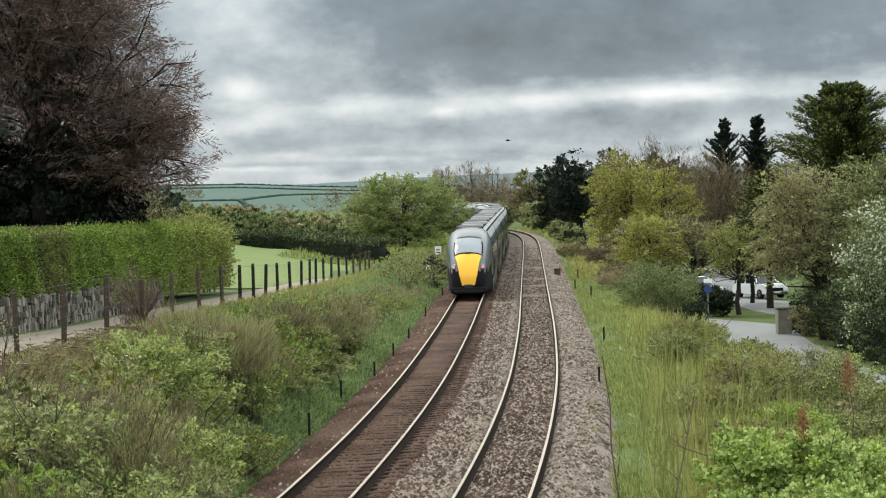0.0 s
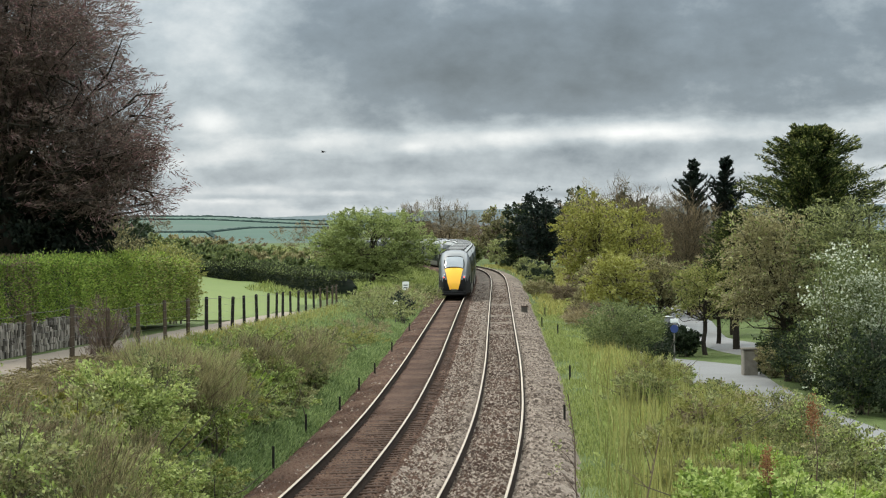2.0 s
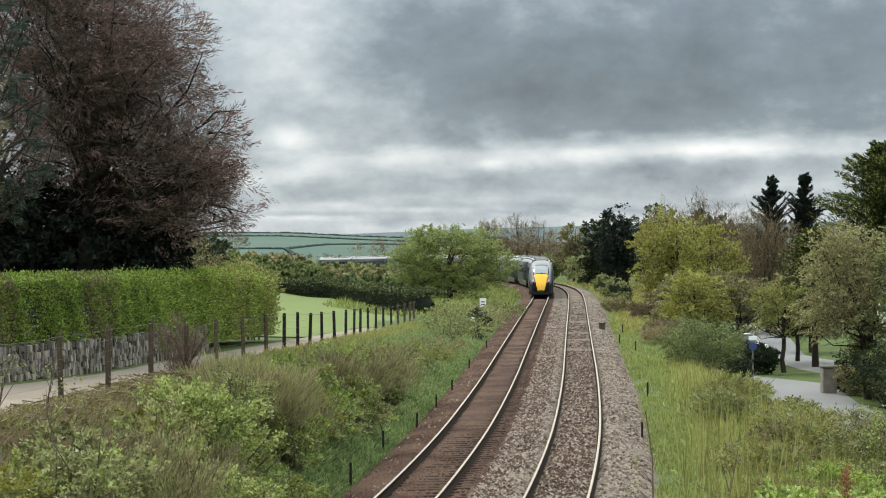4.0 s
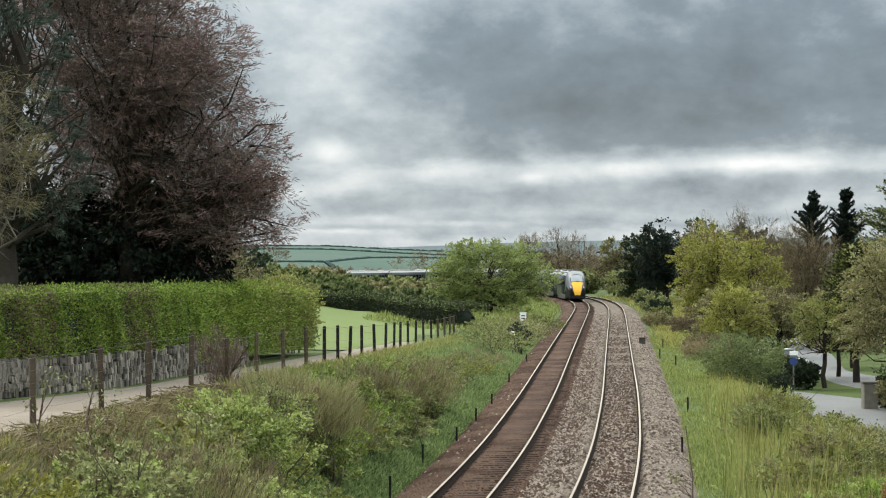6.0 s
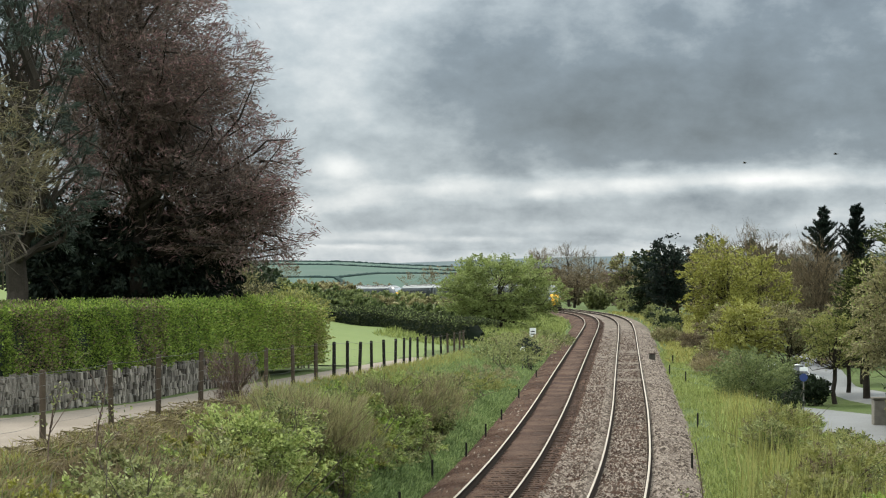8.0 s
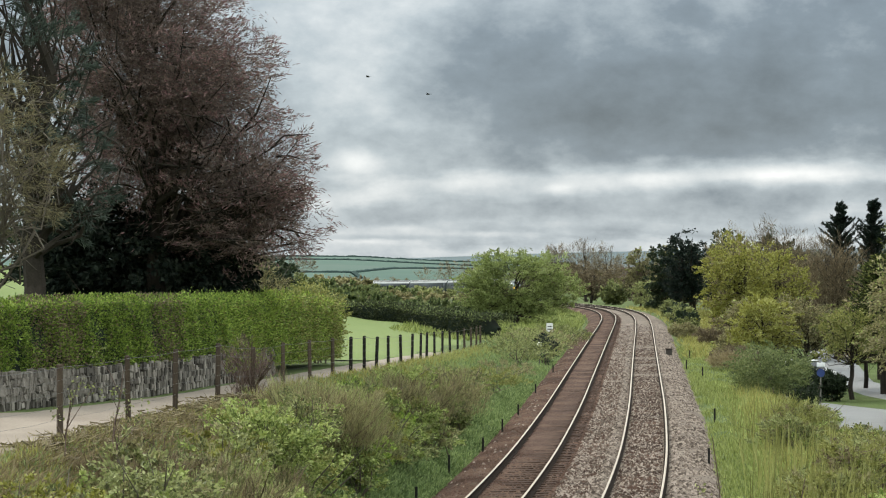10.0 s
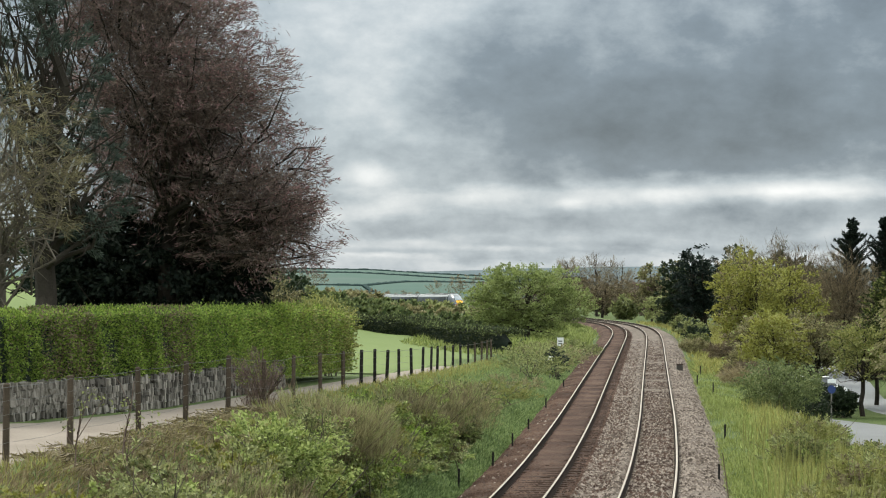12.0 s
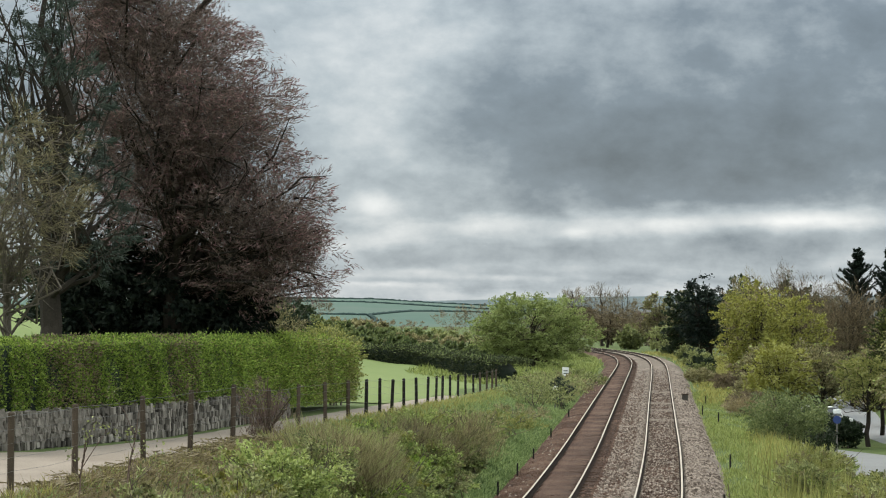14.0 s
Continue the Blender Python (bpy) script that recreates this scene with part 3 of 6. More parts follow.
def make_bogie(parent, y):
    bm = bmesh.new()
    for sx in (-1, 1):
        box(bm, 0.18, 3.2, 0.28, pose(sx * 1.0, y, 0.55), 0.03)
        box(bm, 0.22, 0.5, 0.4, pose(sx * 1.02, y - 1.3, 0.5), 0.04)
        box(bm, 0.22, 0.5, 0.4, pose(sx * 1.02, y + 1.3, 0.5), 0.04)
    box(bm, 1.9, 0.5, 0.3, pose(0, y, 0.6), 0.03)
    bogie = part("bogie", bm, M["metal"], parent, "dark steel bogie frame")
    for dy in (-1.3, 1.3):
        bm = bmesh.new()
        for sx in (-1, 1):
            tube(bm, (sx * 0.68, y + dy, 0.44), (sx * 0.82, y + dy, 0.44), 0.44, 0.43, 20)
        tube(bm, (-0.7, y + dy, 0.44), (0.7, y + dy, 0.44), 0.08, 0.08, 8)
        part("wheelset", bm, M["metal"], bogie)


def make_coach(end):
    coach = new("train_coach")
    L = COACH
    bm = bmesh.new()
    if end:
        aa = [0, 0.15, 0.32, 0.5, 0.75, 1.0, 1.3, 1.6, 2.0, 2.3, 2.8, 3.2, 3.8, 4.3]
        rings = [nose_ring(a) for a in aa]
        nose = bmesh.new()
        loft(nose, rings, [-L / 2 + a for a in aa])
        lower = nose.copy()
        bmesh.ops.delete(nose, geom=[f for f in nose.faces if f.calc_center_median().z < 1.45], context="FACES")
        bmesh.ops.delete(lower, geom=[f for f in lower.faces if f.calc_center_median().z >= 1.45], context="FACES")
        part("nose", nose, M["nose"], coach, "rounded grey driving cab nose", True)
        part("lower_nose", lower, M["black"], coach, "black lower nose", True)
        loft(bm, [SECTION, SECTION], [-L / 2 + 4.3, L / 2])
    else:
        loft(bm, [SECTION, SECTION], [-L / 2, L / 2])
    part("body", bm, M["paint"], coach, "dark green painted body shell", True)
    y_lo = -L / 2 + (4.5 if end else 0.15)
    # roof skin, pale from the sky reflection put into its colour
    bm = bmesh.new()
    ring = [(x + 0.012, z + 0.012) for x, z in SECTION[6:-1]] + [(0, 3.672)]
    full = [(-x, z) for x, z in ring] + [(x, z) for x, z in reversed(ring[:-1])]
    ra = [bm.verts.new((x, y_lo, z)) for x, z in full]
    rb = [bm.verts.new((x, L / 2 - 0.1, z)) for x, z in full]
    for i in range(len(ra) - 1):
        bm.faces.new((ra[i], ra[i + 1], rb[i + 1], rb[i]))
    bmesh.ops.recalc_face_normals(bm, faces=bm.faces[:])
    part("roof", bm, M["roof"], coach, "curved roof with the sky's pale sheen in its colour", True)
    # roof gear: long low wells and housings, with a dark channel along each shoulder
    y = y_lo + 0.9
    k = 0
    while y < L / 2 - 2.6:
        ln = (3.4, 2.2, 4.0)[k % 3]
        dark = k % 3 != 1
        part("roof_panel" if dark else "roof_housing",
             boxed(1.5 if dark else 1.25, ln, 0.14, pose(0, y + ln / 2, 3.64 if dark else 3.66), 0.05),
             M["housing"] if k % 2 else M["roof_box"], coach, "dark roof well cover" if dark else "raised grey roof housing")
        y += ln + 0.9
        k += 1
    for side in (-1, 1):
        part("roof_channel", boxed(0.10, L - (6.5 if end else 1.2), 0.06, pose(side * 0.93, 2.2 if end else 0, 3.46, 0, side * 32, 0), 0.01), M["black"], coach, "dark cable channel along the roof")
    # sides: doors, windows, skirts
    for side in (-1, 1):
        for y in (-L / 2 + (5.3 if end else 1.5), L / 2 - 1.5):
            door = part("door", side_panel(bmesh.new(), y - 0.5, y + 0.5, 0.95, 2.95, side, 0.014), M["nose"], coach, "grey passenger door")
            part("door_window", side_panel(bmesh.new(), y - 0.28, y + 0.28, 1.75, 2.6, side, 0.03), M["glass"], door)
        y = -L / 2 + (6.3 if end else 2.5)
        while y + 1.75 < L / 2 - 2.2:
            part("window", side_panel(bmesh.new(), y, y + 1.6, 1.72, 2.58, side, 0.014), M["glass"], coach)
            y += 1.95
        part("skirt", boxed(0.08, L - (9.5 if end else 8.5), 0.55, pose(side * 1.2, 0.6 if end else 0, 0.42), 0.02), M["metal"], coach, "dark grey underframe skirt")
    for y in (-L / 2 + 4.6, L / 2 - 4.6):
        make_bogie(coach, y)
    part("gangway", boxed(1.5, 0.46, 2.4, pose(0, L / 2 + 0.2, 2.0), 0.08), M["black"], coach, "black rubber gangway bellows")
    if end:
        # yellow warning panel: front end, then up the slope to the windscreen
        rows = [[(x * 0.34, -0.01, 0.66) for x in (-1, -0.5, 0, 0.5, 1)], [(x * 0.44, -0.012, 1.1) for x in (-1, -0.5, 0, 0.5, 1)]]
        for a in (0.03, 0.15, 0.32, 0.5, 0.75, 0.9):
            w = 0.47 + 0.24 * a / 0.9
            rows.append([(x * w, a, None) for x in (-1, -0.75, -0.5, -0.25, 0, 0.25, 0.5, 0.75, 1)])
        rows = [r if len(r) == 9 else [(rw[0][0] + (rw[-1][0] - rw[0][0]) * i / 8, rw[0][1], rw[0][2]) for rw in (r,) for i in range(9)] for r in rows]
        part("warning_panel", nose_patch(rows, 0.02), M["yellow_panel"], coach, "bright yellow warning panel", True)
        rows = [[(x * w, a, None) for x in (-1, -0.75, -0.5, -0.25, 0, 0.25, 0.5, 0.75, 1)] for a, w in ((0.98, 0.69), (1.3, 0.72), (1.6, 0.72), (2.0, 0.69), (2.35, 0.61))]
        part("windscreen", nose_patch(rows, 0.025), M["screen"], coach, "large curved single windscreen", True)
        rows = [[(x * w, a, None) for x in (-1, -0.75, -0.5, -0.25, 0, 0.25, 0.5, 0.75, 1)] for a, w in ((0.9, 0.76), (1.3, 0.80), (1.6, 0.80), (2.0, 0.78), (2.55, 0.68))]
        part("windscreen_surround", nose_patch(rows, 0.012), M["black"], coach, "black windscreen surround", True)
        part("wiper_box", boxed(0.3, 0.12, 0.06, pose(0, -L / 2 + 0.9, 2.38), 0.02), M["black"], coach)
        for sx in (-1, 1):
            part("headlight", boxed(0.22, 0.30, 0.34, pose(sx * 0.76, -L / 2 + 0.42, 1.62, -35, 0, sx * 32), 0.05), M["screen"], coach, "clear light cluster")
            part("tail_light", boxed(0.09, 0.09, 0.10, pose(sx * 0.775, -L / 2 + 0.26, 1.62, -20, 0, sx * 30), 0.03), M["tail_light"], coach, "lit red tail lamp")
        bm = bmesh.new()
        box(bm, 1.9, 0.9, 0.35, pose(0, -L / 2 + 0.35, 0.42), 0.08)
        box(bm, 1.6, 0.5, 0.2, pose(0, -L / 2 + 0.05, 0.34), 0.06)
        part("front_skirt", bm, M["black"], coach, "black lower valance")
        part("coupler_cover", boxed(0.5, 0.12, 0.22, pose(0, -L / 2 - 0.01, 0.62), 0.04), M["paint"], coach)
    return coach


def coach_rows(index, turned=False):
    rows = []
    for i in range(29):
        t = i * 0.5
        tail = along(TAIL_Y) + TAIL_SPEED * t
        c = tail + COACH / 2 + PITCH * index
        a, b = Vector(on_line(c - 8)[:3]), Vector(on_line(c + 8)[:3])
        d = b - a
        yaw = math.degrees(math.atan2(-d.x, d.y))
        pitch = math.degrees(math.atan2(d.z, d.xy.length))
        mid = (a + b) / 2
        rows.append((t, pose(*mid, -pitch if turned else pitch, 0, yaw + (180 if turned else 0))))
    return rows


TAIL_Y, TAIL_SPEED = 124.0, 27.0

# ---- plants


def wood(bm, a, b, ra, rb, rng, bends=3, wob=0.06, sides=6):
    """A limb from a to b with a few bends."""
    a, b = np.array(a, float), np.array(b, float)
    ln = np.linalg.norm(b - a)
    pts = [a] + [a + (b - a) * i / bends + rng.normal(size=3) * ln * wob for i in range(1, bends)] + [b]
    for i in range(bends):
        r0, r1 = ra + (rb - ra) * i / bends, ra + (rb - ra) * (i + 1) / bends
        tube(bm, pts[i], pts[i + 1], r0, r1, sides)


def greenery(name, mesh, mat, parent, label=""):
    return tagged(mesh_object(name, mesh, mat, parent, label), kind="stuff")


def plant(name, x, y, label, category, z=None):
    e = new(name)
    e.location = (x, y, ground_z(x, y) if z is None else z)
    return tagged(e, label, category)


KIN = {"ivy": ("conifer", "thorn"), "lush": ("bright", "hedge"), "reed": ("bush", "olive"), "bright": ("hedge_dry", "bush"), "bush": ("bright", "olive"), "yellow": ("hedge_dry", "bush"), "olive": ("twig", "bush"), "hedge": ("bush", "bright"), "hedge_dry": ("bush", "twig")}


def shrub(x, y, w, h, mat, n, label, leaf=(0.09, 0.05), seed=1, stems=9, upright=0.5, category="shrub", name="shrub", second=None, depth=None, stem_mat="bark_grey", rise=0.45, kindred=False, lobes=0.0):
    rng = np.random.default_rng(seed)
    ob = plant(name, x, y, label, category)
    ob.location.z -= 0.15
    dp = depth or w
    bm = bmesh.new()
    for i in range(stems):
        a = rng.normal(size=3) * (w * 0.08, dp * 0.08, 0)
        tip = rng.normal(size=3) * (w * 0.26, dp * 0.26, 0) + (0, 0, h * rng.uniform(0.6, 1.0))
        wood(bm, a, tip, 0.02 + h * 0.006, 0.006, rng, 3, 0.05, 4)
    part("woody_base", bm, M[stem_mat], ob)
    fine = leaf[1] < 0.02
    pos, out, axis = spray_points(rng, (0, 0, h * (1 - rise)), (w / 2, dp / 2, h * rise * 1.05), max(8, n // 36), 36, min(w, h) * (0.55 if fine else 0.32), 0.4, 0.0, upright * (1.0 if fine else 0.5), lobes)
    pos[:, 2] = np.maximum(pos[:, 2], 0.05 + 0.2 * rng.random(len(pos)))
    direction = axis + rng.normal(size=out.shape) * (0.25 if fine else 0.7)
    # sprays of a shrub differ: most in its own leaf, some in a kindred one
    pick = np.repeat(rng.random(len(pos) // 36), 36)
    kin = KIN.get(mat) if kindred else None
    own = pick >= (0.36 if kin else 0.0)
    greenery("foliage", diamonds("foliage", pos[own], direction[own], leaf[0], leaf[1], rng), M[mat], ob)
    for k, other in enumerate(kin or ()):
        sel = (pick >= 0.18 * k) & (pick < 0.18 * (k + 1))
        if sel.any():
            greenery("mixed_growth", diamonds("mixed", pos[sel], direction[sel], leaf[0], leaf[1], rng), M[other], ob)
    if second:
        mat2, share = second
        keep = (np.repeat(rng.random(len(pos) // 36) < share * 1.5, 36)) & (rng.random(len(pos)) < 0.6)
        q = pos[keep] + out[keep] * 0.08
        greenery("blossom" if mat2 == "blossom" else "young_growth", diamonds("extra", q, direction[keep], leaf[0] * 1.25, leaf[1] * 1.6, rng), M[mat2], ob)
    return ob


def tree(x, y, trunk_h, r_trunk, crowns, mat, n, label, leaf=(0.14, 0.08), seed=1, name="tree", category="tree", bark="bark", clump=1.0,
         upright=0.1, limbs=26, second=None, shell=0.45, z=None, trunks=1, wob=0.07, flat=0.7, droop=0.1, per=45):
    """crowns: ellipsoids (dx, dy, z, rx, ry, rz) over the tree's foot. Limbs run from the trunk into them."""
    rng = np.random.default_rng(seed)
    ob = plant(name, x, y, label, category, z)
    ob.location.z -= 0.1
    bm = bmesh.new()
    top = max(c[2] + c[5] * 0.6 for c in crowns)
    heads = []
    for k in range(trunks):
        foot = rng.normal(size=3) * (0.35, 0.35, 0) * (trunks > 1)
        head = np.array((crowns[0][0] * 0.5 + rng.normal() * 0.5 * (trunks > 1), crowns[0][1] * 0.5, top))
        fork = foot + (head - foot) * (trunk_h / top)
        wood(bm, foot, fork, r_trunk, r_trunk * 0.75, rng, 3, 0.03, 8)
        wood(bm, fork, head, r_trunk * 0.75, 0.03, rng, 4, wob * 0.6, 6)
        heads.append((foot, head, fork))
    for i in range(limbs):
        c = crowns[i % len(crowns)]
        foot, head, fork = heads[i % len(heads)]
        d = rng.normal(size=3)
        d /= np.linalg.norm(d)
        tip = np.array(c[:3]) + d * c[3:6] * 0.85
        k = np.clip((tip[2] * rng.uniform(0.45, 0.75)) / top, trunk_h / top * 0.9, 0.95)
        a = foot + (head - foot) * k
        rr = r_trunk * 0.32 * (1.1 - k)
        wood(bm, a, tip, max(rr, 0.025), 0.012, rng, 4, wob, 5)
        for j in range(3):
            t0 = a + (tip - a) * rng.uniform(0.4, 0.9)
            wood(bm, t0, t0 + rng.normal(size=3) * np.array(c[3:6]) * 0.3, max(rr * 0.4, 0.014), 0.006, rng, 2, wob, 4)
    part("trunk", bm, M[bark], ob)
    vol = [c[3] * c[4] * c[5] for c in crowns]
    P, O, A = [], [], []
    for c, v in zip(crowns, vol):
        m = int(n * v / sum(vol))
        p, o, ax = spray_points(rng, c[:3], c[3:6], max(6, m // per), per, clump, shell, droop, upright)
        P.append(p)
        O.append(o)
        A.append(ax)
    P, O, A = np.concatenate(P), np.concatenate(O), np.concatenate(A)
    direction = A + rng.normal(size=O.shape) * 0.42
    greenery("crown", diamonds("crown", P, direction, leaf[0], leaf[1], rng), M[mat], ob)
    if second:
        mat2, share, only = second
        keep = (rng.random(len(P)) < share) & (np.linalg.norm(O, axis=1) > only)
        q = P[keep] + A[keep] * 0.1
        greenery("blossom" if mat2 == "blossom" else "young_growth", diamonds("extra", q, direction[keep], leaf[0], leaf[1] * 1.2, rng), M[mat2], ob)
    return ob


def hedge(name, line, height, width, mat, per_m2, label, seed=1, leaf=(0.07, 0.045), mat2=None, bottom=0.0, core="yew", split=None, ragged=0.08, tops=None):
    """A clipped hedge along a row of places; a near-black solid core paints its inner shade, under a skin of leaves."""
    rng = np.random.default_rng(seed)
    line = np.array(densify(line, 1.2))
    ob = plant(name, *line[0][:2], label, "hedge")
    org = np.array(ob.location)
    d = np.gradient(line, axis=0)
    d /= np.linalg.norm(d, axis=1, keepdims=True)
    nrm = np.stack((d[:, 1], -d[:, 0]), 1)
    base = land(line[:, 0], line[:, 1]) + bottom
    hh = np.full(len(line), height) if tops is None else np.interp(np.linspace(0, 1, len(line)), np.linspace(0, 1, len(tops)), tops) - base
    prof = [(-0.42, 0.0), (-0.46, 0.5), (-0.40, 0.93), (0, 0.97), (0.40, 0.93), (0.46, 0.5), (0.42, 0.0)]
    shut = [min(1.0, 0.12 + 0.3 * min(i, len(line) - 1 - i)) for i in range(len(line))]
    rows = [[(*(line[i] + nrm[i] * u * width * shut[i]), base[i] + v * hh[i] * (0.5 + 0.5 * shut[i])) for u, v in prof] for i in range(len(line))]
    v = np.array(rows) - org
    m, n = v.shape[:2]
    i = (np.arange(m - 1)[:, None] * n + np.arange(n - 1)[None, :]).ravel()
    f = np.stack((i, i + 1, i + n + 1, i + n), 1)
    mesh_object("core", raw_mesh("core", v.reshape(-1, 3), f), M[core], ob, "near-black shell standing for the shade inside")
    ln = np.linalg.norm(np.diff(line, axis=0), axis=1).sum()
    cnt = int(per_m2 * ln * (1.2 * hh.mean() + width))
    t = rng.random(cnt) * (len(line) - 1)
    k = np.minimum(t.astype(int), len(line) - 2)
    fr = (t - k)[:, None]
    c = line[k] * (1 - fr) + line[k + 1] * fr
    nn = nrm[k]
    zb, zh = base[k] * (1 - fr[:, 0]) + base[k + 1] * fr[:, 0], hh[k]
    face = rng.random(cnt)
    share = width / (2 * hh.mean() + width)
    top = face < share
    side = np.where(rng.random(cnt) < 0.15, -1, 1)
    u = np.where(top, rng.uniform(-0.5, 0.5, cnt), side * (0.47 + ragged * 0.4 * rng.normal(size=cnt))) * width
    w = np.where(top, 0.97 + ragged * 0.5 * rng.normal(size=cnt) / np.maximum(zh, 0.5), rng.random(cnt) ** 0.9)
    lump = 0.06 * np.sin(c[:, 0] * 2.3 + c[:, 1] * 1.1) + 0.05 * np.sin(c[:, 1] * 3.7 + w * 5)
    pos = np.concatenate((c + nn * (u + np.where(top, 0, side * lump))[:, None], (zb + w * zh + np.where(top, lump * 1.5, 0))[:, None]), 1) - org
    out = np.concatenate((nn * np.where(top, 0, side)[:, None], np.where(top, 1.0, 0.25)[:, None]), 1) + rng.normal(size=(cnt, 3)) * 0.6
    if mat2:
        m2, where = mat2
        sel = where(c, w, rng.random(cnt))
        greenery("dry_foliage", diamonds("dry", pos[sel], out[sel] + (0, 0, -0.3), leaf[0] * 1.2, leaf[1], rng), M[m2], ob)
        pos, out = pos[~sel], out[~sel]
    greenery("foliage", diamonds("foliage", pos, out, leaf[0], leaf[1], rng), M[mat], ob)
    return ob


def tufts(name, count, where, length, width, mat, label, seed, category="grass", lean=0.35):
    """Grass and weeds over a stretch of the plan, as one mass of blades."""
    rng = np.random.default_rng(seed)
    x, y = where(rng, count)
    p = np.stack((x, y, land(x, y) - 0.03), 1)
    d = np.stack((rng.normal(size=count) * lean, rng.normal(size=count) * lean, np.ones(count)), 1)
    return tagged(mesh_object(name, diamonds(name, p, d, length, width, rng), M[mat]), label, category, kind="stuff")


def strip(y0, y1, u0, u1, power=1.6, patch=None):
    def pick(rng, n):
        y = y0 + (y1 - y0) * rng.random(n) ** power
        u = rng.uniform(u0, u1, n)
        u = u + rng.normal(size=n) * 0.3
        if patch:
            ok = np.sin(y * patch + u * 1.9) * np.sin(u * patch * 1.3 + y * 0.31) > -0.35
            u = np.where(ok, u, rng.uniform(u0, u1, n))
        return line_x(y) + u, y
    return pick


# ---- build

make_ground()
make_ballast()
make_track(0.0, 0.06, True, "older railway track on rust-brown steel sleepers")
make_track(APART, 0.0, False, "railway track on sleepers half buried in pale ballast")


def make_roads():
    fence_u = -6.9
    # lane on top of the cutting
    L, R = [], []
    for y in np.arange(20, 128, 2.0):
        x = float(line_x(y))
        L.append((x + lerp(y, (20, -13.5), (45, -16), (54, -10.7), (62.5, -9.3), (71, -9.0), (100, -9.0), (128, -8.6)), y))
        R.append((x + fence_u + 0.55 - 0.15 * math.sin(y), y))
    ribbon("lane", L, R, M["lane"], 0.05, "pale gravel lane along the top of the cutting", "lane", edge=0.1)
    # side road below the line
    l = densify([(20.3, 86), (19.0, 104), (19.3, 118), (18.6, 134), (14, 141)], 2)
    r = densify([(23.6, 84), (23.4, 102), (24.3, 121), (26.0, 137), (22, 147)], 2)
    ends = lambda p: [p[int(round(i * (len(p) - 1) / 29))] for i in range(30)]
    ribbon("road", ends(l), ends(r), M["asphalt"], 0.06, "worn grey asphalt side road", "road", edge=0.12)
    l = densify([(40, 118), (29.5, 134), (25.6, 150), (26.2, 172), (30, 210)], 2)
    r = densify([(45, 124), (33.5, 146), (29.6, 168), (32.2, 190), (36.5, 214)], 2)
    ribbon("road", ends(l), ends(r), M["asphalt"], 0.07, "grey asphalt main road beyond the grass verge", "road", edge=0.12)
    # meadow beyond the lane
    xs, ys = np.arange(-70, 3.6, 1.2), np.arange(104, 190, 2.0)

    def lie(x, y):
        return land(x, y) + np.where(x < line_x(y) - 8.2, 0.05, -0.4)
    sheet("meadow", xs, ys, lie, M["meadow"], "smooth mown pale green meadow", "meadow")


def make_hills():
    def ridge(name, y0, y1, x0, x1, prof, mat, label):
        xs = np.linspace(x0, x1, 60)
        ys = np.linspace(y0, y1, 24)

        def h(x, y):
            k = smooth(y0, y1, y)
            return -16 + (np.interp(x, *zip(*prof)) + 16) * k + 1.2 * np.sin(x * 0.013 + y * 0.004) * k * (1 - k) * 4
        sheet(name, xs, ys, h, mat, label, "hill")
        return h
    h = ridge("hill", 1700, 2900, -900, 60, [(-900, 4), (-400, 7), (-210, 9.5), (-130, 9), (-60, 5), (60, 0)], M["hazed_field"], "distant green hill of hedged fields, haze mixed into its colour")
    ridge("hill", 2900, 4200, -1400, 1700, [(-1400, 8), (-300, 8), (-100, 8), (20, 12), (150, 17), (400, 22), (900, 26), (1700, 22)], M["hazed_wood"], "distant wooded ridge with blue haze in its colour")
    bm = bmesh.new()
    rng = random.Random(3)
    rows = [[(-220, 2240), (-160, 2190), (-105, 2180), (-70, 2330), (-10, 2420), (60, 2440)], [(-105, 2180), (-92, 2050), (-100, 1930), (-125, 1850)],
            [(-400, 2500), (-230, 2560), (-90, 2600), (60, 2580)], [(-330, 2100), (-270, 1980), (-190, 1950)], [(-420, 2850), (-190, 2870), (120, 2860)],
            [(-215, 2480), (-205, 2400), (-198, 2250)]]
    for row in rows:
        for p in densify([np.array(q) for q in row], 2.2):
            r = rng.uniform(1.1, 2.2)
            z = float(h(p[0], p[1]))
            mt = Matrix.Translation((p[0], p[1], z + r * 0.3)) @ Matrix.Diagonal((r * 1.5, r, r * 0.75, 1))
            bmesh.ops.create_icosphere(bm, subdivisions=1, radius=1.0, matrix=mt)
    tagged(part("far_hedgerow", bm, M["hazed_hedge"]), "dark distant hedgerows between fields, tinted with haze", "hedgerow", kind="stuff")


make_roads()
make_hills()


# -- the train
def make_train():
    tail = tagged(make_coach(True), "dark green end coach with a yellow-fronted grey nose", "train coach", "train coaches")
    mid = tagged(make_coach(False), "dark green passenger coach, its roof coloured pale with sky sheen", "train coach", "train coaches")
    out = [(tail, 0, False), (mid, 1, False)]
    # two five-coach sets coupled nose to nose
    for k in (2, 3, 6, 7, 8):
        out.append((copy_thing(mid, Matrix()), k, False))
    for k, turned in ((4, True), (5, False), (9, True)):
        out.append((copy_thing(tail, Matrix()), k, turned))
    return out


TRAIN = make_train()


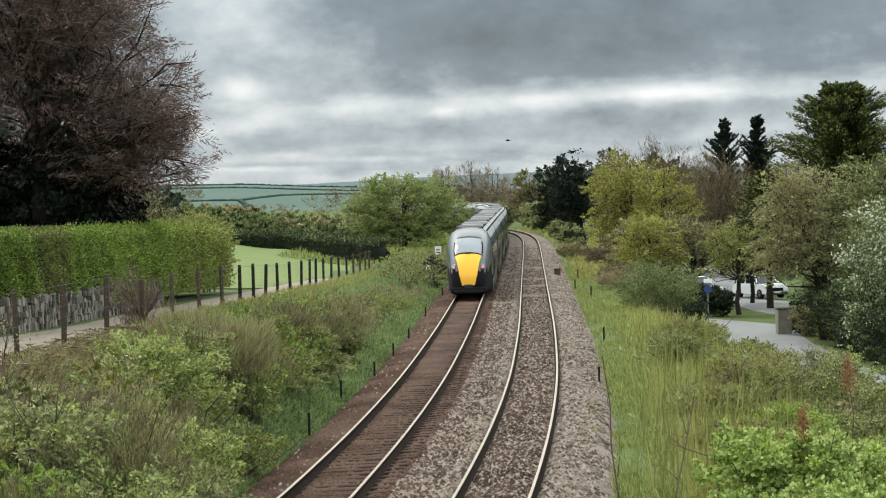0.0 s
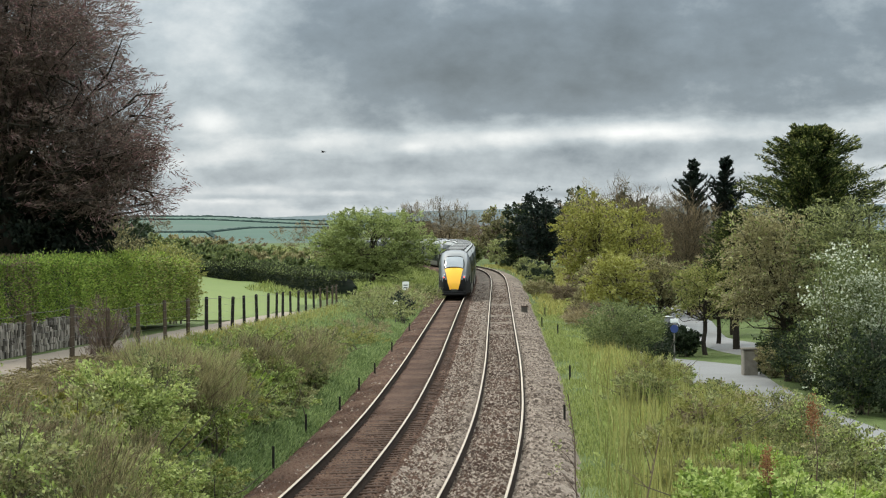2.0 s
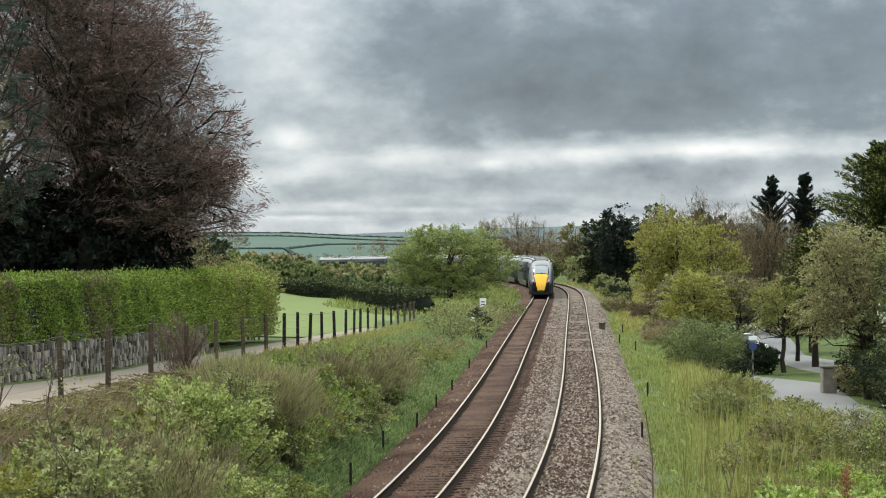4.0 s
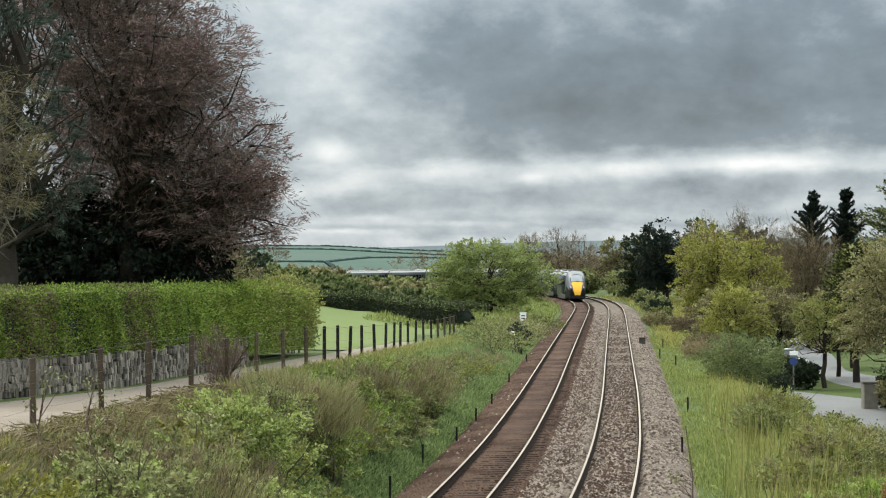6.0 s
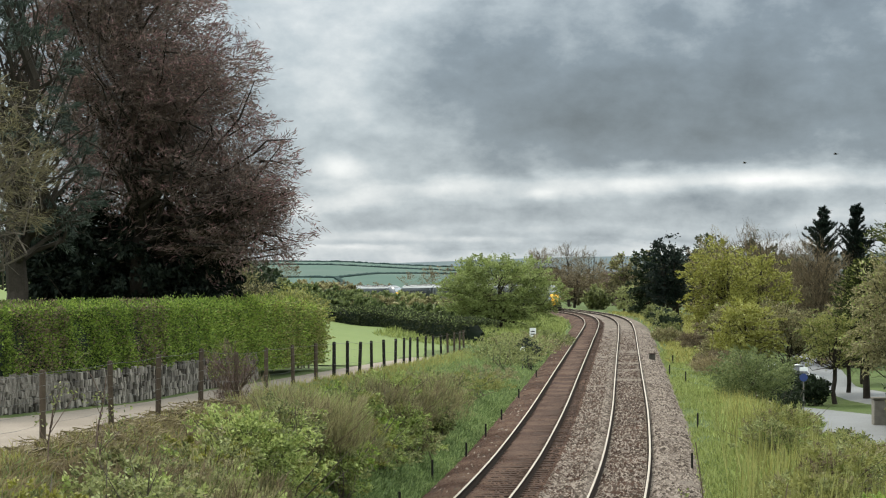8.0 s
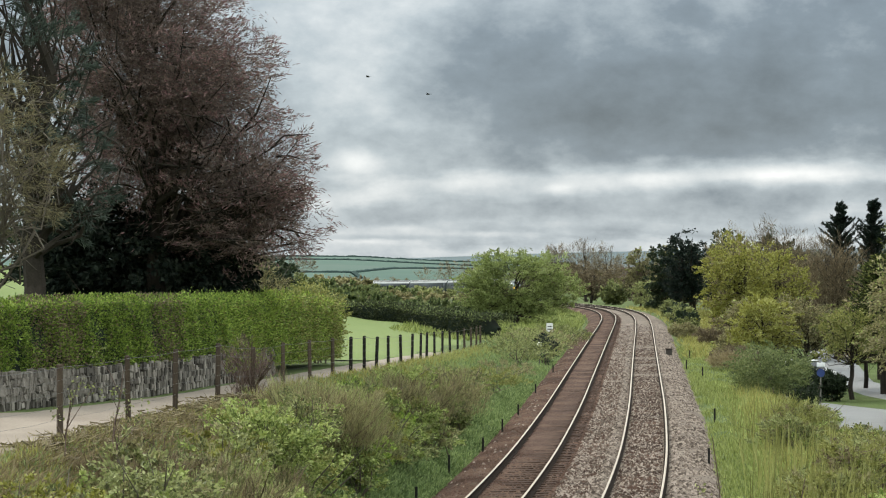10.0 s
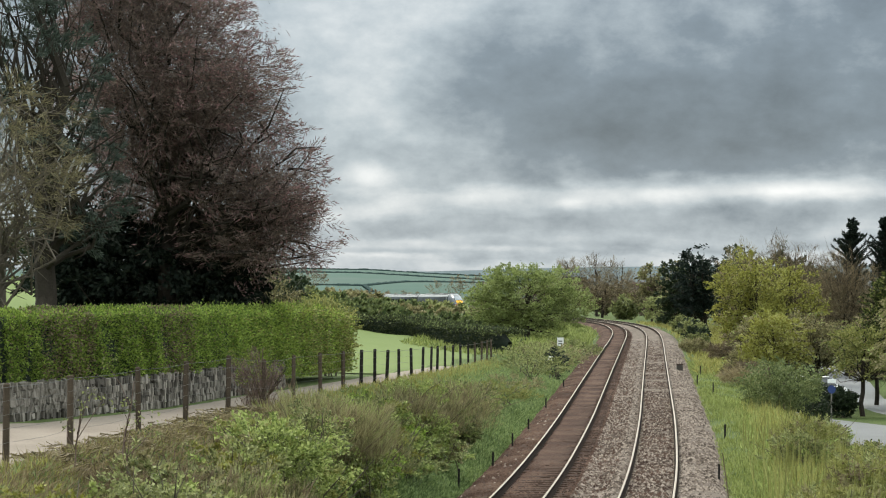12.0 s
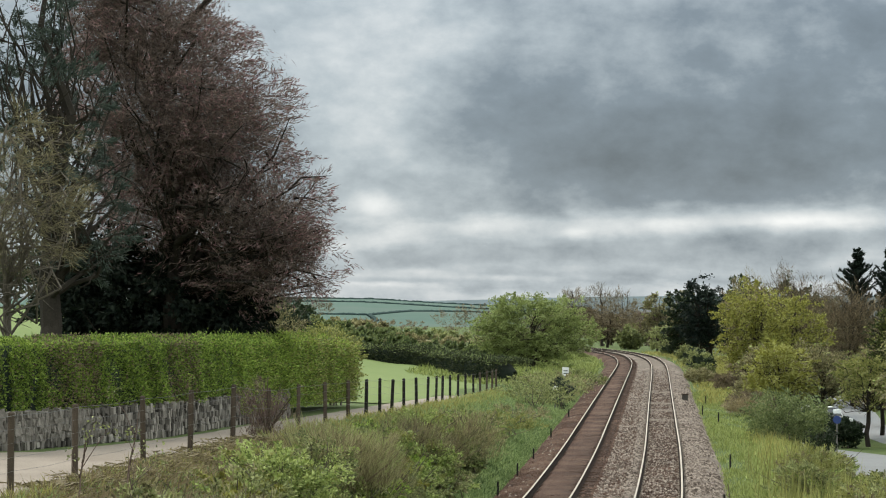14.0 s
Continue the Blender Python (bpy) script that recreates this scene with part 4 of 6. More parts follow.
# -- top of the cutting: wall, hedge, fence
def make_wall():
    wall = tagged(new("wall_1"), "low dry stone wall of upright grey slates", "stone wall", kind="structure")
    line = densify([(-18, 45), (-11.0, 54), (-8.7, 62.5), (-7.6, 71), (-6.8, 80)], 0.8)
    bm = bmesh.new()
    for a, b in zip(line, line[1:]):
        c = (a + b) / 2
        d = b - a
        box(bm, 0.42, np.linalg.norm(d) + 0.02, 0.84, Matrix.Translation((c[0], c[1], ground_z(*c) + 0.4)) @ Matrix.Rotation(-math.atan2(d[0], d[1]), 4, "Z"))
    part("wall_core", bm, M["mortar"], wall)
    rng = random.Random(5)
    shapes = []
    for k in range(16):
        me = bpy.data.meshes.new("stone")
        b = boxed(0.12, rng.uniform(0.06, 0.17), rng.uniform(0.12, 0.28), Matrix(), 0.016)
        for v in b.verts:
            v.co += Vector((rng.uniform(-1, 1), rng.uniform(-1, 1), rng.uniform(-1, 1))) * 0.024
        b.to_mesh(me)
        b.free()
        me.materials.append(M["slate"])
        shapes.append(me)
    made, rest = 0, bmesh.new()
    for a, b in zip(line[7:], line[8:]):
        d = (b - a)
        ln = np.linalg.norm(d)
        n = np.array((d[1], -d[0])) / ln
        for row in range(5):
            q = rng.uniform(0, 0.12)
            while q < ln:
                p = a + d * (q / ln) + n * (0.225 + rng.uniform(-0.03, 0.03))
                mt = pose(p[0], p[1], ground_z(p[0], p[1]) + 0.10 + row * 0.175 + rng.uniform(-0.03, 0.03), rng.uniform(-14, 14), rng.uniform(-6, 6),
                          -math.degrees(math.atan2(d[0], d[1])) + rng.uniform(-12, 12))
                if made < 300 and row > 0:
                    ob = new("stone", rng.choice(shapes))
                    ob.parent = wall
                    ob.matrix_basis = mt
                    made += 1
                else:
                    box(rest, 0.12, rng.uniform(0.06, 0.17), rng.uniform(0.12, 0.26), mt)
                q += rng.uniform(0.10, 0.18)
    tagged(part("small_stones", rest, M["slate"], wall), kind="stuff")


def make_fence():
    fence = new("post_fence")
    tagged(fence, "weathered timber post and wire fence along the cutting", "fence")
    ys = [37.2, 41.6, 45.4, 50.4, 54.6, 59.2, 63.8, 68.4, 73.3, 78.2, 82.7, 86.5, 90.2, 94.3, 99.1, 103.8, 107.7, 110.8, 115, 119.5, 124.4, 129.7, 134.7, 139.8, 144.3, 148.1]
    rng = random.Random(11)
    tops = []
    for i, y in enumerate(ys):
        x = float(line_x(y)) - 6.9
        z = ground_z(x, y)
        dark = 82 < y < 131
        h = 1.54 if y < 62 else 1.32 if y < 90 else 1.25
        bm = boxed(0.118, 0.118, h + 0.5, pose(0, 0, h / 2 - 0.25), 0.025, 0.93)
        p = part("post", bm, M["post_dark"] if dark else M["post"], fence, "dark creosoted post" if dark else "")
        p.matrix_basis = pose(x, y, z, rng.uniform(-1.5, 1.5), rng.uniform(-1.5, 1.5), rng.uniform(0, 40))
        tops.append((x, y, z + h))
    for drop, r in ((0.06, 0.005), (0.3, 0.0028), (0.55, 0.0028), (0.8, 0.0028), (1.05, 0.0028)):
        bm = bmesh.new()
        for a, b in zip(tops, tops[1:]):
            m = [(a[i] + b[i]) / 2 for i in range(3)]
            m[2] -= 0.03
            tube(bm, (a[0] + 0.08, a[1], a[2] - drop), (m[0] + 0.08, m[1], m[2] - drop), r, r, 4)
            tube(bm, (m[0] + 0.08, m[1], m[2] - drop), (b[0] + 0.08, b[1], b[2] - drop), r, r, 4)
        part("wire", bm, M["wire"], fence, "galvanised fence wire")


make_wall()
make_fence()
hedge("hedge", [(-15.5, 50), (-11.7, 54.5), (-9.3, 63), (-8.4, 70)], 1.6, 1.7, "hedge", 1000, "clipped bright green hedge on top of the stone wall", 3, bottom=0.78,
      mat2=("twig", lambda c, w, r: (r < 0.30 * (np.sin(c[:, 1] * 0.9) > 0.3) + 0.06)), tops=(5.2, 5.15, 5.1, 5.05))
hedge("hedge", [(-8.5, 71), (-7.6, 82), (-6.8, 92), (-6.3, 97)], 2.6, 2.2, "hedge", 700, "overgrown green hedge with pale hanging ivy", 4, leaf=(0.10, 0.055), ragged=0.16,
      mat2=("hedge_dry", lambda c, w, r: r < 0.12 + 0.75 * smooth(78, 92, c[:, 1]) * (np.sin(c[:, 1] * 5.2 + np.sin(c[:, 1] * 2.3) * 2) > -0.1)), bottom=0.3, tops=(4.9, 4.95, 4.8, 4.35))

# -- big trees behind the hedge
tree(-10.2, 79, 5.0, 0.44, [(-0.9, 0, 10.6, 3.8, 4.4, 5.6), (2.5, -0.5, 7.0, 3.2, 3.4, 1.7), (2.9, -0.3, 5.0, 2.9, 3.0, 1.5), (1.4, 0, 9.6, 3.1, 3.4, 2.6), (-2.6, 0, 15.5, 2.7, 3.2, 4.5), (3.4, 0, 5.9, 2.1, 2.4, 1.3)],
     "beech", 190000, "large copper beech with fine dark red-brown twigs", (0.21, 0.027), 21, name="copper_beech", clump=1.7, upright=0.12, limbs=110, droop=0.08, per=60,
     second=("beech_tip", 0.34, 0.86), shell=0.3)
tree(-11.2, 80, 1.6, 0.35, [(0, 0, 2.9, 4.3, 3.2, 2.6), (-1.6, 0, 4.2, 2.6, 2.6, 2.4), (2.0, 0, 3.2, 2.4, 2.2, 1.9)], "yew", 36000,
     "dense dark evergreen tree behind the hedge", (0.26, 0.12), 22, name="yew_tree", clump=1.0, upright=-0.3, limbs=20, trunks=2)
tree(-13.2, 71, 4.0, 0.4, [(0, 0, 9.0, 2.4, 2.6, 4.5), (1.3, 0, 6.5, 1.8, 2.0, 2.4), (-1.2, 0, 12.5, 2.2, 2.2, 3.5)], "pine", 22000,
     "tall grey-green pine with open gaps", (0.2, 0.035), 23, name="pine_tree", clump=0.75, upright=0.2, limbs=60, shell=0.45, per=110)
tree(-12.4, 61, 2.0, 0.16, [(-0.2, 0, 6.3, 2.6, 2.2, 2.9), (0.5, 0, 5.6, 2.2, 2.0, 1.6)], "twig_moss", 9500, "bare mossy-twigged small tree with curving limbs", (0.32, 0.013), 24, clump=0.9,
     upright=0.1, limbs=44, wob=0.15, bark="bark_grey", shell=0.3)
shrub(-6.4, 99, 3.4, 3.8, "hedge_dry", 9000, "pale green ivy-clad shrub above the hedge", (0.13, 0.06), 25)
shrub(-8.2, 90, 3.4, 4.8, "olive", 7000, "olive ivy-covered shrub under the beech", (0.14, 0.05), 26)
for i, (x, y, w, h) in enumerate(((-31, 196, 16, 6), (-46, 200, 18, 7), (-20, 204, 12, 4))):
    shrub(x, y, w, h, "ivy", 7000, "dark shrubs at the far side of the meadow", (0.4, 0.2), 30 + i)
# shade-dark leaf on the sides, some paler leaf along the top
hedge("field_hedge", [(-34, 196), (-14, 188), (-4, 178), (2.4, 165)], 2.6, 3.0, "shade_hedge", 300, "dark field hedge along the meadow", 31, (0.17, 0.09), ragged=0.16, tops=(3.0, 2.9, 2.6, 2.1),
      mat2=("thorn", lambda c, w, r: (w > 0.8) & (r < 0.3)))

# -- left bank of the cutting
BANK = [
    (-6.6, 43.0, 2.8, 1.25, "twig", 4200, "brown leafless bramble on the bank", (0.30, 0.012)),
    (-5.6, 40.5, 2.6, 1.7, "bush", 6500, "leafy green bramble on the bank", (0.09, 0.06)),
    (-4.6, 44.5, 2.6, 1.9, "olive", 6500, "olive-brown twiggy shrub on the bank", (0.26, 0.016)),
    (-3.6, 47.5, 2.2, 1.5, "bright", 5200, "bright green bramble on the bank", (0.08, 0.055)),
    (-5.3, 51.5, 1.9, 1.2, "yellow", 4200, "yellow-green privet-like shrub on the bank", (0.07, 0.04)),
    (-4.5, 52.0, 2.7, 1.9, "bright", 8000, "leafy green shrub on the bank", (0.09, 0.055)),
    (-5.6, 54.5, 1.8, 0.8, "hedge_dry", 2600, "low dry bramble at the edge of the lane", (0.14, 0.03)),
    (-3.8, 60.0, 3.1, 2.6, "olive", 17000, "dense upright olive twiggy shrub", (0.34, 0.013)),
    (-4.0, 57.0, 2.0, 1.6, "bush", 5000, "green bramble on the bank", (0.08, 0.05)),
    (-4.6, 63.5, 1.6, 1.3, "bush", 3800, "dark green bramble by the fence", (0.08, 0.05)),
    (-5.95, 64.0, 1.15, 1.5, "twig_red", 2600, "round reddish-brown leafless shrub", (0.20, 0.012)),
    (-3.0, 68.5, 2.0, 1.2, "bright", 4500, "green bramble on the bank", (0.09, 0.055)),
    (-2.2, 74.0, 2.2, 1.5, "olive", 5200, "olive twiggy shrub on the bank", (0.26, 0.014)),
    (-2.7, 80.0, 1.2, 1.1, "bush", 2600, "small dark evergreen shrub", (0.10, 0.06)),
    (-0.9, 84.0, 3.0, 1.5, "olive", 6000, "low olive shrub on the bank", (0.22, 0.018)),
    (-0.4, 90.0, 2.8, 1.4, "bush", 5500, "green bramble on the bank", (0.10, 0.06)),
    (-1.2, 96.0, 2.6, 0.9, "olive", 3800, "dry bramble near the fence", (0.2, 0.016)),
    (0.8, 106.0, 3.4, 1.1, "hedge_dry", 4200, "dry grassy bramble on the bank", (0.18, 0.03)),
    (1.6, 118.0, 3.2, 1.0, "olive", 3600, "dry bramble on the bank", (0.2, 0.02)),
    (3.0, 136.0, 4.6, 1.7, "bush", 6000, "green bramble thicket on the bank", (0.12, 0.07)),
    (4.2, 150.0, 4.8, 2.0, "bush", 6000, "green bramble thicket on the bank", (0.13, 0.07)),
    (5.4, 163.0, 4.6, 1.8, "olive", 4600, "dull green bramble thicket", (0.14, 0.07)),
    (5.0, 146.5, 1.6, 2.2, "cypress", 2600, "small dark conifer shrub beside the track", (0.12, 0.05)),
    (7.2, 178.0, 4.0, 1.8, "bush", 4000, "green thicket beside the track", (0.16, 0.08)),
    (-5.4, 36.5, 2.6, 1.3, "olive", 4200, "dry olive shrub at the top of the bank", (0.26, 0.014)),
    (-3.9, 38.5, 2.4, 1.9, "bright", 5200, "green bramble low on the bank", (0.09, 0.055)),
    (-3.1, 42.5, 2.2, 1.6, "bush", 5000, "dark green bramble low on the bank", (0.09, 0.055)),
    (-2.6, 53.0, 1.7, 1.1, "bright", 3800, "green nettles low on the bank", (0.08, 0.05)),
    (-6.9, 37.0, 2.2, 1.0, "yellow", 3000, "yellowish bramble near the fence", (0.09, 0.05)),
]
gen = random.Random(17)
for k in range(30):
    y = 38 + 46 * gen.random() ** 1.2
    u = gen.uniform(-5.0, -2.9)
    kind = gen.choice(("bright", "bush", "bright", "hedge", "olive", "yellow"))
    BANK.append((float(line_x(y)) + u, y, gen.uniform(1.1, 2.0), gen.uniform(0.8, 1.4), kind, 2600, "low leafy bramble on the bank", (0.1, 0.055) if kind != "olive" else (0.3, 0.016)))
for i, (x, y, w, h, mat, n, label, leaf) in enumerate(BANK):
    near = y < 100
    if near and 0.04 < leaf[1] < 0.07:
        leaf, n = (leaf[0] * 1.1, leaf[1] * 0.95), int(n * 0.95)
    h, g, u = h * (1.25 if near else 1.0), ground_z(x, y), x - float(line_x(y))
    if near:
        cap = g + 1.6 if mat == "twig_red" else g + 0.32 if u < -4.9 else (3.0 if y < 66 else 2.6)
        h = max(0.5, min(h, cap - g + 0.15))
    shrub(x, y, w * 1.3, h, mat, int(n * (1.15 if near else 0.8)), label, leaf, 100 + i, upright=1.6 if leaf[1] < 0.02 else 0.4, stem_mat="twig" if leaf[1] < 0.02 else "bark_grey", kindred=near, lobes=0.3 if near else 0.15)

# -- along the line, far
tree(5.0, 215, 1.2, 0.22, [(-0.4, 0, 4.0, 5.4, 4.2, 3.2), (-2.6, 0, 5.0, 3.0, 3, 2.2), (2.2, 0, 5.2, 3.0, 3, 1.9), (4.0, 0, 3.4, 2.4, 3, 1.9), (-4.2, 0, 3.2, 2.4, 3, 1.8), (0.5, -1, 1.8, 5.2, 3, 1.7)], "willow", 36000,
     "round light green willow beside the track", (0.23, 0.10), 41, name="willow_tree", clump=1.3, trunks=3, limbs=40, bark="bark", shell=0.4)
FAR = [  # x, y, width, height, foliage, label
    (-2, 330, 9, 3.4, "olive", "olive thicket between meadow and line"), (-11, 320, 10, 3.2, "bush", "green thicket between meadow and line"),
    (-20, 335, 11, 3.5, "olive", "olive thicket between meadow and line"), (-30, 330, 12, 3.5, "bush", "green thicket between meadow and line"),
    (4, 300, 8, 2.6, "bush", "green thicket beside the far curve"), (-14, 260, 12, 2.2, "hedge_dry", "pale rough scrub beyond the field hedge"),
    (-4, 250, 10, 2.2, "bush", "green scrub beyond the field hedge"), (-25, 265, 14, 2.4, "bush", "green scrub beyond the field hedge"),
    (6, 262, 6, 2.0, "bush", "green scrub beside the curve"), (-36, 270, 14, 2.6, "olive", "olive scrub beyond the field hedge"),
]
FAR += [
    (-60, 700, 34, 8.5, "twig", "brown leafless wood beyond the line"), (-30, 690, 30, 4.6, "twig", "brown leafless wood beyond the line"), (0, 680, 30, 10.0, "twig", "brown leafless wood beyond the line"),
    (22, 640, 24, 10.5, "ivy", "dark wood beyond the line"), (45, 600, 26, 11, "twig", "brown leafless wood beyond the curve"), (-95, 720, 36, 5.5, "twig", "brown leafless wood beyond the line"),
    (34, 470, 14, 7.5, "twig", "brown thicket beyond the curve"), (24, 455, 12, 6.5, "olive", "olive thicket beyond the curve"), (46, 440, 16, 8.5, "ivy", "dark thicket beyond the curve"),
    (30, 395, 9, 7.0, "twig_red", "reddish-brown thicket beyond the curve"), (40, 380, 12, 8.0, "twig", "brown thicket beyond the curve"), (24, 372, 6, 4.0, "bush", "green thicket beyond the curve"),
    (36, 320, 9, 8.5, "olive", "olive thicket beside the line"), (42, 300, 10, 9.5, "ivy", "dark thicket beside the line"), (46, 260, 12, 9.0, "twig", "brown thicket behind the trees"),
    (33, 240, 9, 8.0, "olive", "olive thicket behind the trees"), (29, 232, 6, 5.0, "ivy", "dark thicket behind the trees"), (40, 215, 12, 9.0, "twig", "brown thicket behind the trees"),
    (26, 222, 6, 4.5, "twig", "brown thicket beside the line"), (-50, 300, 16, 3.4, "olive", "olive scrub beyond the field hedge"), (-8, 285, 12, 2.4, "olive", "olive scrub beyond the field hedge"),
    (2, 275, 8, 2.2, "hedge_dry", "pale dry scrub beside the curve"), (-20, 290, 14, 2.6, "hedge_dry", "pale dry scrub beyond the field hedge"), (-40, 240, 18, 2.6, "bush", "green scrub beyond the field hedge"),
    (-12, 225, 12, 1.8, "bush", "green scrub beyond the field hedge"), (-26, 225, 14, 2.0, "olive", "olive scrub beyond the field hedge"),
    (-8, 400, 14, 3.2, "bush", "green thicket inside the curve"), (-22, 410, 16, 3.4, "olive", "olive thicket inside the curve"), (4, 370, 9, 3.0, "twig", "brown thicket inside the curve"), (-36, 430, 14, 3.4, "bush", "green thicket inside the curve"),
]
for i, (x, y, w, h, mat, label) in enumerate(FAR):
    if x < 8 and 220 < y < 340:                 # low scrub in front of the far curve
        h, mat = h * 0.78, "thorn" if mat in ("bush", "hedge_dry") else mat
    shrub(x, y, w, h, mat, 2900 if h < 5 else 4600, label, (0.40 + y * 0.0005, 0.22 + y * 0.0004) if mat not in ("twig", "twig_red") else (0.65, 0.12), 200 + i, depth=6, upright=0.9 if mat in ("twig", "twig_red") else 0.2)
TREES = [  # x, y, radius, height of crown's middle, half height, foliage, leaves, bark, label, leaf
    (22, 425, 4.0, 6.2, 4.0, "twig", 2600, "tall bare tree with upright branches", (0.9, 0.035)), (17, 432, 3.4, 6.0, 4.0, "twig", 2400, "tall bare tree with upright branches", (0.9, 0.035)),
    (26, 430, 3.6, 5.6, 3.6, "twig", 2400, "tall bare tree with upright branches", (0.9, 0.035)), (13, 410, 5.5, 2.6, 2.6, "twig_red", 4200, "brown thicket beyond the curve", (0.5, 0.1)),
    (22, 402, 6.0, 3.0, 2.9, "twig", 4200, "brown thicket beyond the curve", (0.5, 0.1)),
    (27, 356, 3.8, 4.4, 4.0, "olive", 6000, "dark brown-green tree beside the curve", (0.3, 0.15)), (31.5, 350, 4.0, 4.2, 4.2, "olive", 6000, "olive-yellow tree beside the curve", (0.3, 0.15)),
    (36, 345, 4.0, 4.4, 4.2, "twig", 5000, "brown tree beside the curve", (0.5, 0.08)), (26, 330, 3.0, 1.6, 1.8, "bush", 3600, "green thicket beside the curve", (0.28, 0.14)),
    (27.5, 290, 3.4, 5.2, 4.6, "cypress", 10000, "tall ivy-dark tree beside the line", (0.26, 0.15)), (32.0, 282, 3.6, 5.4, 4.6, "ivy", 10000, "dark ivy-clad tree beside the line", (0.26, 0.15)),
    (30.0, 308, 3.6, 4.4, 4.2, "ivy", 7000, "dark ivy-clad tree beside the line", (0.28, 0.15)), (34.5, 296, 3.8, 5.0, 4.6, "cypress", 8000, "tall ivy-dark tree beside the line", (0.28, 0.15)),
    (30.5, 325, 3.6, 3.6, 3.8, "olive", 6000, "olive-brown tree beside the curve", (0.3, 0.14)), (25.4, 296, 3.0, 4.2, 4.4, "ivy", 8000, "narrow dark ivy-clad tree", (0.26, 0.15)),
    (37.0, 275, 4.0, 5.0, 4.4, "ivy", 8000, "dark ivy-clad tree beside the line", (0.28, 0.15)), (29.5, 262, 3.0, 2.6, 3.0, "cypress", 6000, "dark thicket beside the line", (0.24, 0.13)),
    (21.4, 182, 3.6, 4.6, 4.0, "yellow", 13000, "tree with fresh yellow-green leaves", (0.19, 0.09)), (25.0, 186, 3.2, 4.2, 3.8, "yellow", 9000, "tree with fresh yellow-green leaves", (0.19, 0.08)),
    (27.0, 200, 4.2, 5.2, 4.6, "twig", 15000, "brown leafless tree with fine upright twigs", (0.6, 0.022)), (31.0, 196, 3.8, 4.6, 4.2, "twig", 13000, "brown leafless tree with fine upright twigs", (0.6, 0.022)),
    (23.6, 206, 2.6, 5.6, 4.4, "twig_tan", 6000, "bare tree with pale upright twigs", (0.6, 0.022)),
    (20.0, 156, 2.8, 1.9, 2.3, "yellow", 9000, "small yellow-green tree above the road", (0.15, 0.08)), (23.0, 158, 2.8, 1.8, 2.4, "olive", 8000, "small olive tree above the road", (0.16, 0.07)),
    (24.5, 148, 2.6, 1.7, 2.0, "hedge_dry", 6500, "small tree with a forked dark trunk on the grass verge", (0.14, 0.07)),
    (27.4, 160, 2.8, 1.6, 2.4, "twig_tan", 7000, "small tree with pale young leaves", (0.2, 0.05)),
    (24.6, 124, 3.6, 3.6, 3.4, "olive", 22000, "broad olive-green tree beside the road", (0.15, 0.065)), (28.0, 121, 3.8, 4.0, 3.4, "bush", 18000, "broad green tree beside the road", (0.15, 0.07)),
    (20.5, 168, 2.4, 1.2, 2.4, "olive", 6000, "olive thicket below the trees", (0.2, 0.08)),
    (30.5, 172, 3.2, 1.4, 3.0, "twig", 7000, "brown thicket behind the road", (0.3, 0.05)),
]
for i, (x, y, r, zc, hz, mat, n, label, leaf) in enumerate(TREES):
    g = ground_z(x, y)
    c = zc - g + 0.0
    thin = leaf[1] < 0.03 or leaf[0] > 0.6
    n, leaf = int(n * 0.95), (leaf[0] * 1.2, leaf[1] * 1.35)
    tree(x, y, max(0.6, c - hz * 0.9), 0.09 + 0.012 * (c + hz), [(0, 0, c, r, r, hz), (r * 0.35, 0, c - hz * 0.35, r * 0.75, r * 0.7, hz * 0.6), (-r * 0.3, 0, c + hz * 0.25, r * 0.6, r * 0.6, hz * 0.7), (-r * 0.55, -r * 0.2, c - hz * 0.5, r * 0.6, r * 0.6, hz * 0.5)],
         mat, n, label, leaf, 300 + i, clump=(0.7 * r if thin else 0.34 * r) + 0.3, upright=1.1 if thin else 0.05, limbs=26, shell=0.35, trunks=2 if r > 3.3 else 1,
         second=("bright", 0.10, 0.8) if mat == "olive" else None)


